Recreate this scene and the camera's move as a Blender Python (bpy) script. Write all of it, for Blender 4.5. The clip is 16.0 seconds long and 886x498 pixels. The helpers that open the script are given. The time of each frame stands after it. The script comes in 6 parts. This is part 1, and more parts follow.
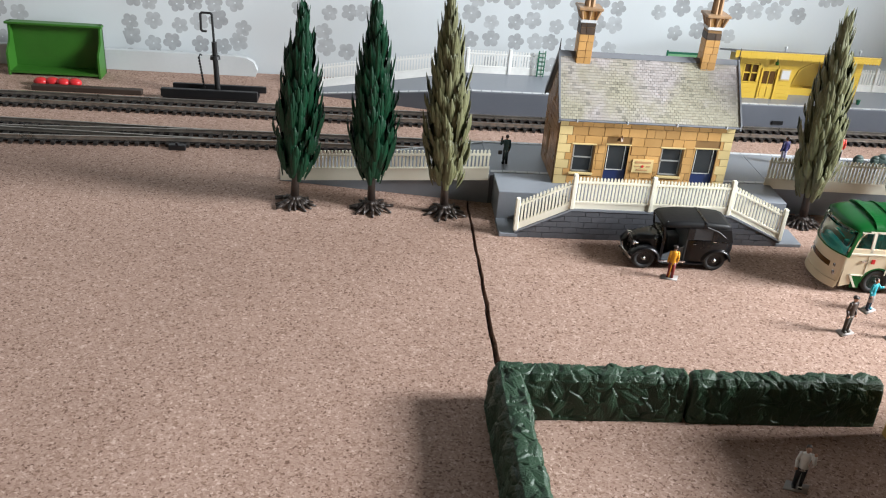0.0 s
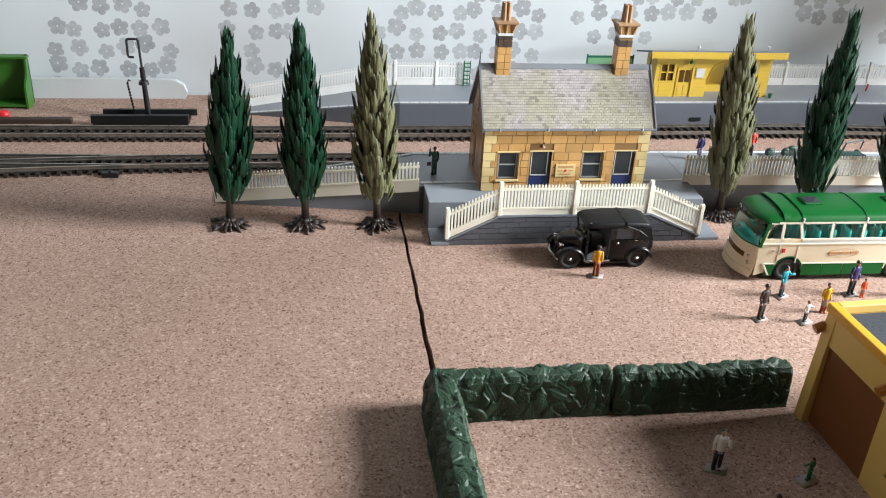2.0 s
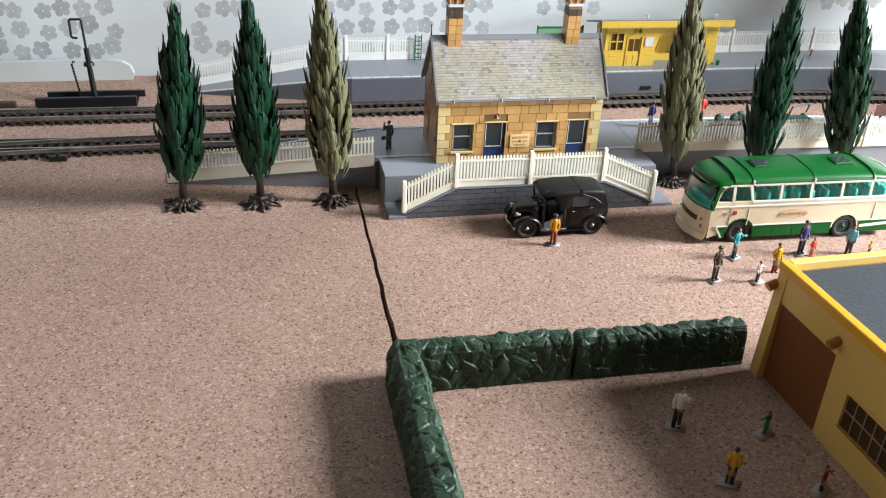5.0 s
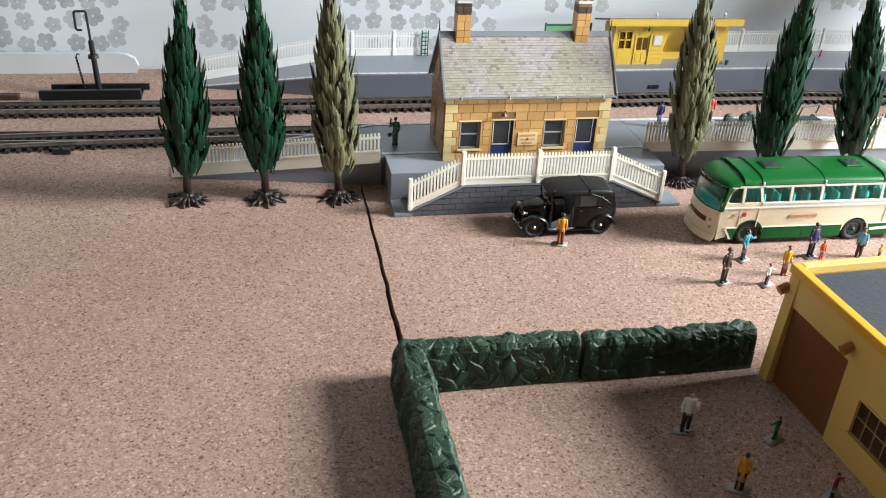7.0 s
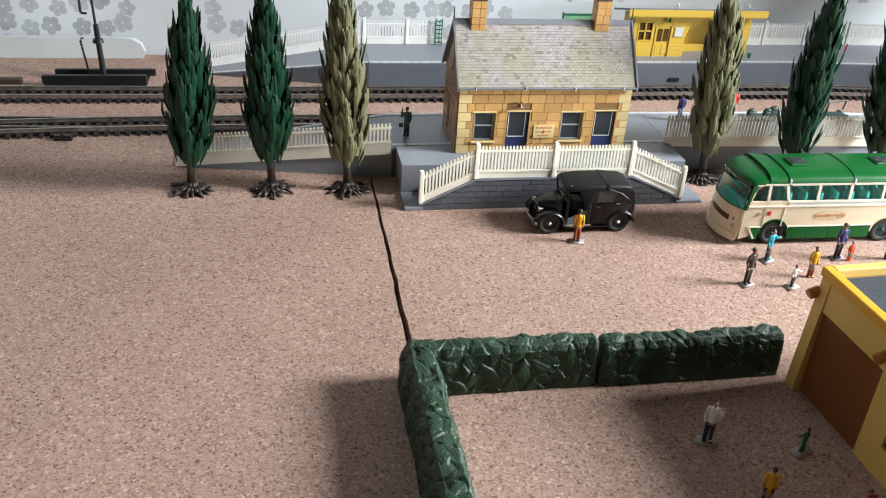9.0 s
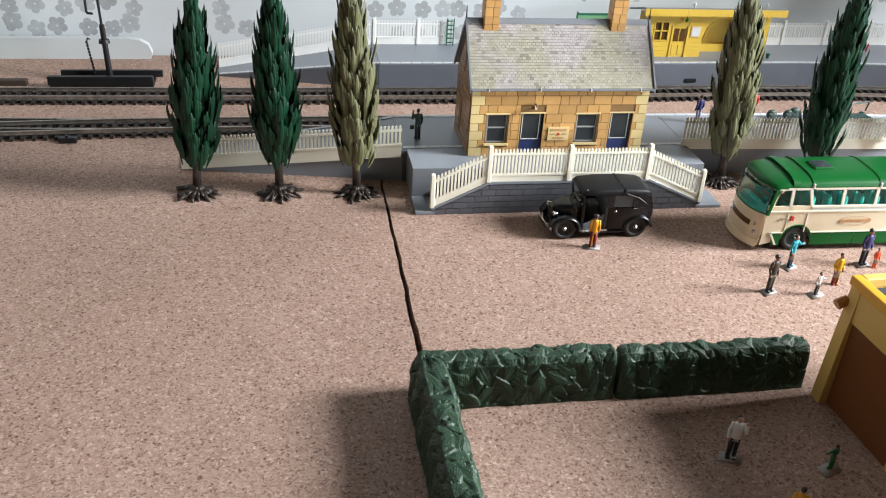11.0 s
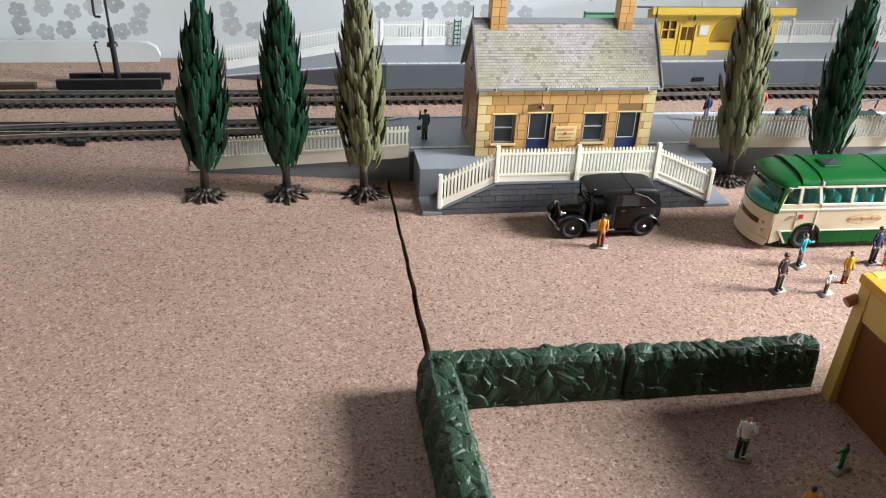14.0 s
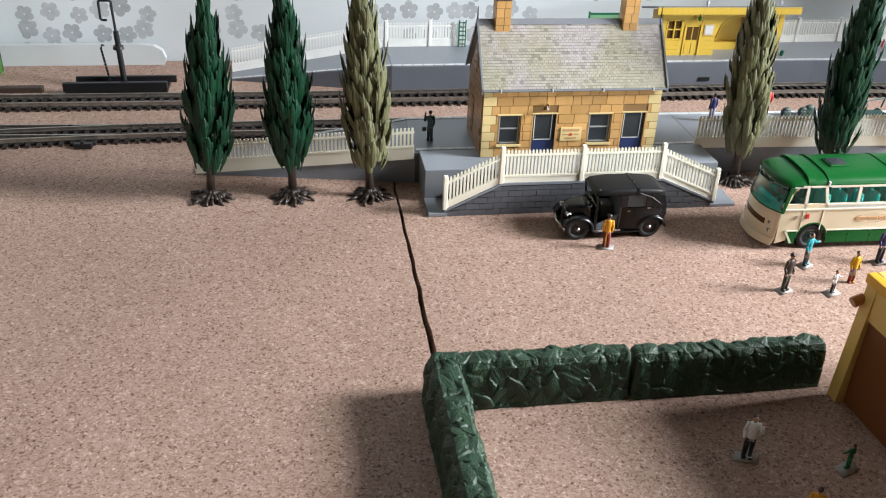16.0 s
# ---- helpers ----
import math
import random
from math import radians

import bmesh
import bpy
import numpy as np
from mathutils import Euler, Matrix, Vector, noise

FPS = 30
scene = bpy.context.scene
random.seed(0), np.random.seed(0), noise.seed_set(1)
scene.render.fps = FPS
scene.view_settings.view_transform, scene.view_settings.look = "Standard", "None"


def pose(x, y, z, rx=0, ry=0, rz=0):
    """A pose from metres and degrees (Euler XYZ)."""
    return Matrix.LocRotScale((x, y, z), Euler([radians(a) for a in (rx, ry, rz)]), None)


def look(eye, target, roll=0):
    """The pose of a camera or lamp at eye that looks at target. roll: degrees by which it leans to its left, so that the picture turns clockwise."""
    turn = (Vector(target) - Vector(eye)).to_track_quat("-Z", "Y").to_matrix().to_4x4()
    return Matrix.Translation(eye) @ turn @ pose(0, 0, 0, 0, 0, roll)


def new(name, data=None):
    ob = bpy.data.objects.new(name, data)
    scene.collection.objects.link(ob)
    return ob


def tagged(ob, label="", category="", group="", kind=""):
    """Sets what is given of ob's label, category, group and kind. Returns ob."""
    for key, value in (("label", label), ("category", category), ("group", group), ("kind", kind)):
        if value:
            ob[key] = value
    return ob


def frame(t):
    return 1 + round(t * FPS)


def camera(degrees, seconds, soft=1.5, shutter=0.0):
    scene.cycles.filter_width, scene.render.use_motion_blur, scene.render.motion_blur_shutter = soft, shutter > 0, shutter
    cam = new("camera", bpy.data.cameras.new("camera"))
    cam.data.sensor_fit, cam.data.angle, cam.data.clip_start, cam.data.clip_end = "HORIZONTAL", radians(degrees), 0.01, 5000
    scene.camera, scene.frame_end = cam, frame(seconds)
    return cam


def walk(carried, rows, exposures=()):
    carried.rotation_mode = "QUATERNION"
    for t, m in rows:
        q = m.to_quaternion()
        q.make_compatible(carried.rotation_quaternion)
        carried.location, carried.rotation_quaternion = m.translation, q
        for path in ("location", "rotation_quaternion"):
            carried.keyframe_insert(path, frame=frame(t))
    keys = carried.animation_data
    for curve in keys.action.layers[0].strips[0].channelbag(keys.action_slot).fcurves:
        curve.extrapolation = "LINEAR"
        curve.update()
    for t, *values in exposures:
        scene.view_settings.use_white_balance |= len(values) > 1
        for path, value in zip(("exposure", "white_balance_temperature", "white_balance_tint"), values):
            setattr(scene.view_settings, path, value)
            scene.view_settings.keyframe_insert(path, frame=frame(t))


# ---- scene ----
cam = camera(52.5, 16.0, soft=1.1)
PATH = [
    (0, (-0.07786, -0.45805, 0.23677), (0.00991, 0.41915, -0.23526), 4.773),
    (0.5, (-0.07562, -0.45452, 0.23601), (0.01766, 0.41919, -0.24142), 4.666),
    (1, (-0.07211, -0.461, 0.24213), (0.03002, 0.41186, -0.23505), 4.415),
    (1.5, (-0.06756, -0.46733, 0.24829), (0.0498, 0.41023, -0.2166), 3.913),
    (2, (-0.07133, -0.47105, 0.25016), (0.07364, 0.40099, -0.21731), 3.218),
    (2.5, (-0.07391, -0.47576, 0.25049), (0.10085, 0.39013, -0.21823), 2.974),
    (3, (-0.07536, -0.47785, 0.25111), (0.12644, 0.38255, -0.21686), 3.386),
    (3.5, (-0.07344, -0.47833, 0.24856), (0.12338, 0.3806, -0.22419), 2.999),
    (4, (-0.07264, -0.47718, 0.24887), (0.12089, 0.37891, -0.23034), 2.769),
    (6.5, (-0.07415, -0.46929, 0.24461), (0.11576, 0.38269, -0.24331), 3.235),
    (7, (-0.07454, -0.46821, 0.24577), (0.1162, 0.38291, -0.24333), 3.512),
    (7.5, (-0.07484, -0.46531, 0.24488), (0.11372, 0.38534, -0.24588), 3.671),
    (8, (-0.07321, -0.46184, 0.24155), (0.11211, 0.38839, -0.25117), 3.855),
    (8.5, (-0.07242, -0.45626, 0.24135), (0.10927, 0.39222, -0.25571), 3.97),
    (9, (-0.0716, -0.45116, 0.23779), (0.10779, 0.39789, -0.25912), 4.035),
    (11.5, (-0.06976, -0.43759, 0.23331), (0.09692, 0.41403, -0.26365), 3.68),
    (12, (-0.07098, -0.43889, 0.23335), (0.09552, 0.41252, -0.26403), 3.665),
    (12.5, (-0.06896, -0.43859, 0.2332), (0.0946, 0.41328, -0.26435), 3.548),
    (13, (-0.06852, -0.43767, 0.2338), (0.09324, 0.4145, -0.26383), 3.431),
    (13.5, (-0.06984, -0.43673, 0.23337), (0.09032, 0.41667, -0.26267), 3.247),
    (14, (-0.06875, -0.43821, 0.23279), (0.08889, 0.41554, -0.26345), 3.08),
    (14.5, (-0.06977, -0.43777, 0.2334), (0.08703, 0.41666, -0.26194), 2.966),
    (15, (-0.06847, -0.43863, 0.23352), (0.0861, 0.41624, -0.26177), 2.801),
    (15.5, (-0.06986, -0.43716, 0.23492), (0.08283, 0.41734, -0.26157), 2.732),
    (16, (-0.06848, -0.43858, 0.23343), (0.08219, 0.41655, -0.26261), 2.614),
]
walk(cam, [(t, look(eye, target, roll)) for t, eye, target, roll in PATH])

# ---- light ----
world = bpy.data.worlds.new("world")
scene.world = world
world.use_nodes = True
_bg = world.node_tree.nodes["Background"]
_sky = world.node_tree.nodes.new("ShaderNodeTexSky")
_sky.sky_type, _sky.sun_disc, _sky.sun_elevation, _sky.sun_rotation = "NISHITA", False, radians(35), radians(120)
world.node_tree.links.new(_sky.outputs[0], _bg.inputs[0])
_bg.inputs[1].default_value = 0.05


def window_light(name, eye, target, w, h, watts, color):
    d = bpy.data.lights.new(name, "AREA")
    d.shape, d.size, d.size_y, d.energy, d.color = "RECTANGLE", w, h, watts, color
    ob = new(name, d)
    ob.matrix_world = look(eye, target)
    return ob


# tall east wall window, and a low unseen fill lamp added further back
window_light("window_light", (1.0, -0.23, 0.54), (0.05, -0.08, 0.0), 0.30, 0.30, 36.5, (0.93, 0.965, 1.0))
window_light("side_fill_light", (1.02, -0.88, 0.22), (0.0, -0.30, 0.06), 0.42, 0.22, 13.5, (0.86, 0.95, 1.0))
scene.view_settings.exposure = 0.0


# ---- materials ----
def rgba(c):
    return (*c, 1.0) if len(c) == 3 else c


def mat(name, col, rough=0.5, col2=None, scale=60.0, amount=0.5, bump=0.0, bscale=400.0, metal=0.0, spec=0.5, per=0.0, coat=0.0):
    """Plain surface with two scales of variation; per: change of value from piece to piece."""
    m = bpy.data.materials.new(name)
    m.use_nodes = True
    n, l = m.node_tree.nodes, m.node_tree.links
    b = n["Principled BSDF"]
    b.inputs["Roughness"].default_value, b.inputs["Metallic"].default_value = rough, metal
    b.inputs["Specular IOR Level"].default_value, b.inputs["Coat Weight"].default_value = spec, coat
    co = n.new("ShaderNodeTexCoord")
    n1, n2 = n.new("ShaderNodeTexNoise"), n.new("ShaderNodeTexNoise")
    n1.inputs["Scale"].default_value, n1.inputs["Detail"].default_value = scale, 4
    n2.inputs["Scale"].default_value, n2.inputs["Detail"].default_value = bscale, 3
    l.new(co.outputs["Object"], n1.inputs["Vector"]), l.new(co.outputs["Object"], n2.inputs["Vector"])
    r = n.new("ShaderNodeValToRGB")
    r.color_ramp.elements[0].position, r.color_ramp.elements[1].position = 0.5 - amount / 2, 0.5 + amount / 2
    c2 = col2 or tuple(v * 0.8 for v in col)
    r.color_ramp.elements[0].color, r.color_ramp.elements[1].color = rgba(c2), rgba(col)
    mx = n.new("ShaderNodeMix")
    mx.data_type = "FLOAT"
    mx.inputs[0].default_value = 0.3
    l.new(n1.outputs[0], mx.inputs[2]), l.new(n2.outputs[0], mx.inputs[3]), l.new(mx.outputs[0], r.inputs[0])
    out = r.outputs[0]
    if per:
        oi = n.new("ShaderNodeObjectInfo")
        mr = n.new("ShaderNodeMapRange")
        mr.inputs["To Min"].default_value, mr.inputs["To Max"].default_value = 1 - per, 1 + per
        hs = n.new("ShaderNodeHueSaturation")
        l.new(oi.outputs["Random"], mr.inputs["Value"]), l.new(mr.outputs[0], hs.inputs["Value"]), l.new(out, hs.inputs["Color"])
        out = hs.outputs[0]
    l.new(out, b.inputs["Base Color"])
    rr = n.new("ShaderNodeMapRange")
    rr.inputs["To Min"].default_value, rr.inputs["To Max"].default_value = max(0.03, rough - 0.08), min(1, rough + 0.08)
    l.new(n1.outputs[0], rr.inputs["Value"]), l.new(rr.outputs[0], b.inputs["Roughness"])
    if bump:
        bp = n.new("ShaderNodeBump")
        bp.inputs["Strength"].default_value, bp.inputs["Distance"].default_value = bump, 0.0004
        l.new(n2.outputs[0], bp.inputs["Height"]), l.new(bp.outputs[0], b.inputs["Normal"])
    return m


def cork_material():
    m = bpy.data.materials.new("cork_board")
    m.use_nodes = True
    n, l = m.node_tree.nodes, m.node_tree.links
    b = n["Principled BSDF"]
    b.inputs["Roughness"].default_value, b.inputs["Specular IOR Level"].default_value = 0.72, 0.40
    co = n.new("ShaderNodeTexCoord")
    v1, v2, big = n.new("ShaderNodeTexVoronoi"), n.new("ShaderNodeTexVoronoi"), n.new("ShaderNodeTexNoise")
    v1.inputs["Scale"].default_value, v2.inputs["Scale"].default_value, big.inputs["Scale"].default_value = 1150, 1100, 9
    nz = n.new("ShaderNodeTexNoise")
    nz.inputs["Scale"].default_value = 500
    ad = n.new("ShaderNodeMix")
    ad.data_type, ad.blend_type = "RGBA", "LINEAR_LIGHT"
    ad.inputs[0].default_value = 0.0012
    l.new(co.outputs["Object"], nz.inputs["Vector"]), l.new(co.outputs["Object"], ad.inputs[6]), l.new(nz.outputs["Color"], ad.inputs[7])
    for v in (v1, v2):
        l.new(ad.outputs[2], v.inputs["Vector"])
    l.new(co.outputs["Object"], big.inputs["Vector"])
    s1, s2 = n.new("ShaderNodeSeparateColor"), n.new("ShaderNodeSeparateColor")
    l.new(v1.outputs["Color"], s1.inputs[0]), l.new(v2.outputs["Color"], s2.inputs[0])
    r1 = n.new("ShaderNodeValToRGB")
    e = r1.color_ramp.elements
    e[0].position, e[0].color = 0.0, (0.234, 0.139, 0.096, 1)
    e[1].position, e[1].color = 1.0, (0.587, 0.431, 0.356, 1)
    for p, c in ((0.14, (0.321, 0.203, 0.154, 1)), (0.55, (0.391, 0.260, 0.203, 1)), (0.9, (0.450, 0.309, 0.248, 1))):
        x = e.new(p)
        x.color = c
    l.new(s1.outputs[0], r1.inputs[0])
    r2 = n.new("ShaderNodeValToRGB")
    e = r2.color_ramp.elements
    e[0].position, e[0].color = 0.05, (0.47, 0.40, 0.36, 1)
    e[1].position, e[1].color = 0.075, (1, 1, 1, 1)
    l.new(s2.outputs[1], r2.inputs[0])
    mu = n.new("ShaderNodeMix")
    mu.data_type, mu.blend_type = "RGBA", "MULTIPLY"
    mu.inputs[0].default_value = 1
    l.new(r1.outputs[0], mu.inputs[6]), l.new(r2.outputs[0], mu.inputs[7])
    r3 = n.new("ShaderNodeValToRGB")
    r3.color_ramp.elements[0].position, r3.color_ramp.elements[0].color = 0.35, (0.88, 0.87, 0.86, 1)
    r3.color_ramp.elements[1].position, r3.color_ramp.elements[1].color = 0.65, (1.0, 1.0, 1.0, 1)
    l.new(big.outputs[0], r3.inputs[0])
    m2 = n.new("ShaderNodeMix")
    m2.data_type, m2.blend_type = "RGBA", "MULTIPLY"
    m2.inputs[0].default_value = 1
    l.new(mu.outputs[2], m2.inputs[6]), l.new(r3.outputs[0], m2.inputs[7]), l.new(m2.outputs[2], b.inputs["Base Color"])
    bp = n.new("ShaderNodeBump")
    bp.inputs["Strength"].default_value, bp.inputs["Distance"].default_value = 0.55, 0.0006
    l.new(s1.outputs[1], bp.inputs["Height"]), l.new(bp.outputs[0], b.inputs["Normal"])
    return m


def wallpaper_material(patches):
    """White paper with grey five-petalled flowers, printed in loose patches given as (x, z, half width, half height)."""
    m = bpy.data.materials.new("flower_wallpaper")
    m.use_nodes = True
    n, l = m.node_tree.nodes, m.node_tree.links
    b = n["Principled BSDF"]
    b.inputs["Roughness"].default_value = 0.55

    def mth(op, a, c=None, d=None):
        q = n.new("ShaderNodeMath")
        q.operation = op
        for i, v in enumerate((a, c, d)):
            if v is None:
                continue
            if isinstance(v, (int, float)):
                q.inputs[i].default_value = v
            else:
                l.new(v, q.inputs[i])
        return q.outputs[0]

    co = n.new("ShaderNodeTexCoord")
    sx = n.new("ShaderNodeSeparateXYZ")
    l.new(co.outputs["Object"], sx.inputs[0])
    cx = n.new("ShaderNodeCombineXYZ")
    l.new(sx.outputs[0], cx.inputs[0]), l.new(sx.outputs[2], cx.inputs[1])
    vo = n.new("ShaderNodeTexVoronoi")
    vo.voronoi_dimensions = "2D"
    vo.inputs["Scale"].default_value, vo.inputs["Randomness"].default_value = 58.0, 0.50
    l.new(cx.outputs[0], vo.inputs["Vector"])
    pos = n.new("ShaderNodeSeparateXYZ")
    l.new(vo.outputs["Position"], pos.inputs[0])
    dx, dz = mth("SUBTRACT", sx.outputs[0], pos.outputs[0]), mth("SUBTRACT", sx.outputs[2], pos.outputs[1])
    r = mth("SQRT", mth("ADD", mth("MULTIPLY", dx, dx), mth("MULTIPLY", dz, dz)))
    rnd = n.new("ShaderNodeSeparateColor")
    l.new(vo.outputs["Color"], rnd.inputs[0])
    ang = mth("ADD", mth("ARCTAN2", dz, dx), mth("MULTIPLY", rnd.outputs[0], 6.28))
    petal = mth("POWER", mth("ABSOLUTE", mth("COSINE", mth("MULTIPLY", ang, 2.5))), 0.6)
    size = mth("MULTIPLY_ADD", rnd.outputs[1], 0.0020, 0.0064)
    edge = mth("MULTIPLY", size, mth("MULTIPLY_ADD", petal, 0.36, 0.66))
    flower = mth("MULTIPLY", mth("LESS_THAN", r, edge), mth("GREATER_THAN", r, mth("MULTIPLY", size, 0.10)))
    inside = None
    for px, pz, hw, hh in patches:
        u, v = mth("DIVIDE", mth("SUBTRACT", pos.outputs[0], px), hw), mth("DIVIDE", mth("SUBTRACT", pos.outputs[1], pz), hh)
        w = mth("LESS_THAN", mth("ADD", mth("MULTIPLY", u, u), mth("MULTIPLY", v, v)), 1.0)
        inside = w if inside is None else mth("MAXIMUM", inside, w)
    fac = mth("MULTIPLY", flower, inside)
    nz = n.new("ShaderNodeTexNoise")
    nz.inputs["Scale"].default_value, nz.inputs["Detail"].default_value = 160, 6
    l.new(co.outputs["Object"], nz.inputs["Vector"])
    vein = mth("MULTIPLY_ADD", nz.outputs[0], 0.55, mth("MULTIPLY_ADD", rnd.outputs[2], 0.25, 0.12))
    fac = mth("MULTIPLY", fac, vein)
    mx = n.new("ShaderNodeMix")
    mx.data_type = "RGBA"
    mx.inputs[6].default_value, mx.inputs[7].default_value = (0.66, 0.70, 0.72, 1), (0.21, 0.21, 0.22, 1)
    l.new(fac, mx.inputs[0]), l.new(mx.outputs[2], b.inputs["Base Color"])
    bp = n.new("ShaderNodeBump")
    bp.inputs["Strength"].default_value, bp.inputs["Distance"].default_value = 0.15, 0.0005
    l.new(nz.outputs[0], bp.inputs["Height"]), l.new(bp.outputs[0], b.inputs["Normal"])
    return m


M_CORK = cork_material()
M_PLASTER = mat("painted_plaster", (0.09, 0.066, 0.046), 0.7, bump=0.1, bscale=60)
M_BOUNCE = mat("pale_bounce_paint", (0.28, 0.26, 0.23), 0.7, bump=0.1, bscale=60)
M_CARPET = mat("brown_carpet", (0.08, 0.06, 0.05), 0.95, bump=0.4, bscale=300)
M_EDGE = mat("dark_board_edge", (0.05, 0.03, 0.02), 0.9)
M_GREY = mat("grey_platform_plastic", (0.245, 0.268, 0.30), 0.4, (0.19, 0.205, 0.23), 30, 0.7, 0.1, 900)
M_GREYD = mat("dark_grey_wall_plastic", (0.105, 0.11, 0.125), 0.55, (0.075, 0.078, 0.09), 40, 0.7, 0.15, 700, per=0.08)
# platform grey darkened to carry the shade of the far platform's face
M_GREY_SHADE = mat("shaded_grey_plastic", (0.13, 0.142, 0.168), 0.45, (0.10, 0.108, 0.128), 30, 0.7, 0.1, 700)
M_TILE = mat("pale_edging_plastic", (0.62, 0.64, 0.66), 0.5, per=0.08)
M_CREAM = mat("cream_fence_plastic", (0.88, 0.85, 0.72), 0.4, (0.84, 0.80, 0.66), 25, 0.6)
M_WHITE = mat("white_fence_plastic", (0.90, 0.90, 0.87), 0.4)
M_STONE = mat("honey_stone", (0.58, 0.335, 0.125), 0.42, (0.46, 0.245, 0.075), 90, 0.7, 0.12, 700, per=0.18)
M_QUOIN = mat("pale_quoin_stone", (0.68, 0.54, 0.27), 0.42, (0.60, 0.45, 0.2), 80, 0.6, 0.1, 700, per=0.1)
M_MORTAR = mat("brown_mortar", (0.25, 0.135, 0.045), 0.5)
# honey stone darkened to paint in the shade on the gable ends
M_STONE_SHADE = mat("shaded_gable_stone", (0.36, 0.19, 0.07), 0.3, (0.27, 0.13, 0.045), 70, 0.7, 0.1, 500, per=0.12)
M_SLATEB = mat("slate_joint", (0.36, 0.35, 0.33), 0.7)
M_LEAD = mat("lead_grey", (0.18, 0.19, 0.21), 0.45)
M_BLACKP = mat("black_plastic", (0.008, 0.008, 0.009), 0.45, bump=0.1)
M_SLEEPER = mat("brown_sleeper_plastic", (0.020, 0.016, 0.014), 0.6, per=0.25)
M_RAIL = mat("nickel_rail", (0.55, 0.51, 0.46), 0.30, (0.16, 0.135, 0.11), 120, 0.9, metal=0.8)
M_GLASSD = mat("dark_window", (0.035, 0.04, 0.045), 0.12)
M_NAVY = mat("navy_blue_paint", (0.018, 0.035, 0.13), 0.4)
M_WFRAME = mat("white_frame", (0.66, 0.66, 0.66), 0.4)
M_SASH = mat("grey_sash_paint", (0.34, 0.34, 0.33), 0.45)
M_HEDGE = mat("moulded_hedge_plastic", (0.024, 0.062, 0.030), 0.43, (0.011, 0.030, 0.015), 90, 0.7, 0.7, 1700, spec=0.5)
M_TREE1 = mat("dark_green_foliage", (0.003, 0.044, 0.018), 0.42, (0.0015, 0.015, 0.007), 80, 0.7, 0.2, 600, spec=0.28)
M_TREE2 = mat("olive_foliage", (0.150, 0.150, 0.070), 0.5, (0.075, 0.078, 0.034), 80, 0.7, 0.2, 600)
M_TRUNK = mat("dark_trunk_plastic", (0.05, 0.035, 0.027), 0.4, (0.02, 0.015, 0.013), 200, 0.7, 0.4, 700)
M_YEL = mat("yellow_building_plastic", (0.66, 0.45, 0.065), 0.4, (0.60, 0.385, 0.035), 30, 0.7, 0.05, 500)
M_GAR = mat("garage_yellow_plastic", (0.76, 0.51, 0.15), 0.38, (0.70, 0.46, 0.125), 20, 0.7, 0.05, 400)
M_GARTOP = mat("garage_orange_edge", (0.80, 0.41, 0.03), 0.35)
M_GARDOOR = mat("garage_brown_door", (0.22, 0.075, 0.02), 0.45, (0.18, 0.06, 0.015), 30)
M_FELT = mat("grey_roof_felt", (0.036, 0.045, 0.056), 0.9, (0.02, 0.026, 0.034), 220, 0.6, 0.7, 500)
M_GREENB = mat("green_shelter_plastic", (0.04, 0.165, 0.02), 0.38)
M_RED = mat("red_plastic", (0.62, 0.025, 0.03), 0.35)
M_BUSG = mat("coach_green_enamel", (0.005, 0.092, 0.018), 0.32, (0.0045, 0.082, 0.016), 20, spec=0.2, coat=0.06)
M_BUSC = mat("coach_cream_enamel", (0.70, 0.595, 0.425), 0.3, (0.67, 0.565, 0.40), 20, coat=0.3)
M_TURQ = mat("turquoise_seat", (0.02, 0.52, 0.45), 0.5)
M_BLACKE = mat("black_enamel", (0.006, 0.006, 0.007), 0.28, spec=0.4)
M_TYRE = mat("black_tyre", (0.018, 0.018, 0.018), 0.7)
M_CHROME = mat("chrome", (0.7, 0.7, 0.7), 0.2, metal=1.0)
M_EMBL = mat("tan_emblem_print", (0.50, 0.27, 0.12), 0.5)
M_ROOFT = mat("matt_black_cloth", (0.007, 0.007, 0.008), 0.5, bump=0.2, spec=0.25)
M_BUSW = mat("coach_white_trim", (0.78, 0.74, 0.62), 0.35)
M_WAIST = mat("coach_waist_grey", (0.66, 0.66, 0.62), 0.35)
M_GREENL = mat("bottle_green_plastic", (0.01, 0.13, 0.07), 0.4)
M_GREENK = mat("dark_green_metal", (0.012, 0.04, 0.035), 0.4)
M_INT = mat("grey_interior", (0.11, 0.13, 0.15), 0.5)


def glass_material():
    m = bpy.data.materials.new("clear_glazing")
    m.use_nodes = True
    b = m.node_tree.nodes["Principled BSDF"]
    b.inputs["Base Color"].default_value = (0.95, 0.98, 0.97, 1)
    b.inputs["Roughness"].default_value, b.inputs["Transmission Weight"].default_value, b.inputs["IOR"].default_value = 0.04, 1.0, 1.22
    return m


M_GLASS = glass_material()


# ---- building helpers ----
def thing(name, m, label, category, group="", kind=""):
    ob = new(name)
    ob.empty_display_size = 0.01
    ob.matrix_world = m
    return tagged(ob, label, category, group, kind)


def mesh_of(name, bm, *materials):
    me = bpy.data.meshes.new(name)
    bmesh.ops.recalc_face_normals(bm, faces=bm.faces[:])
    bm.to_mesh(me)
    bm.free()
    for q in materials:
        me.materials.append(q)
    return me


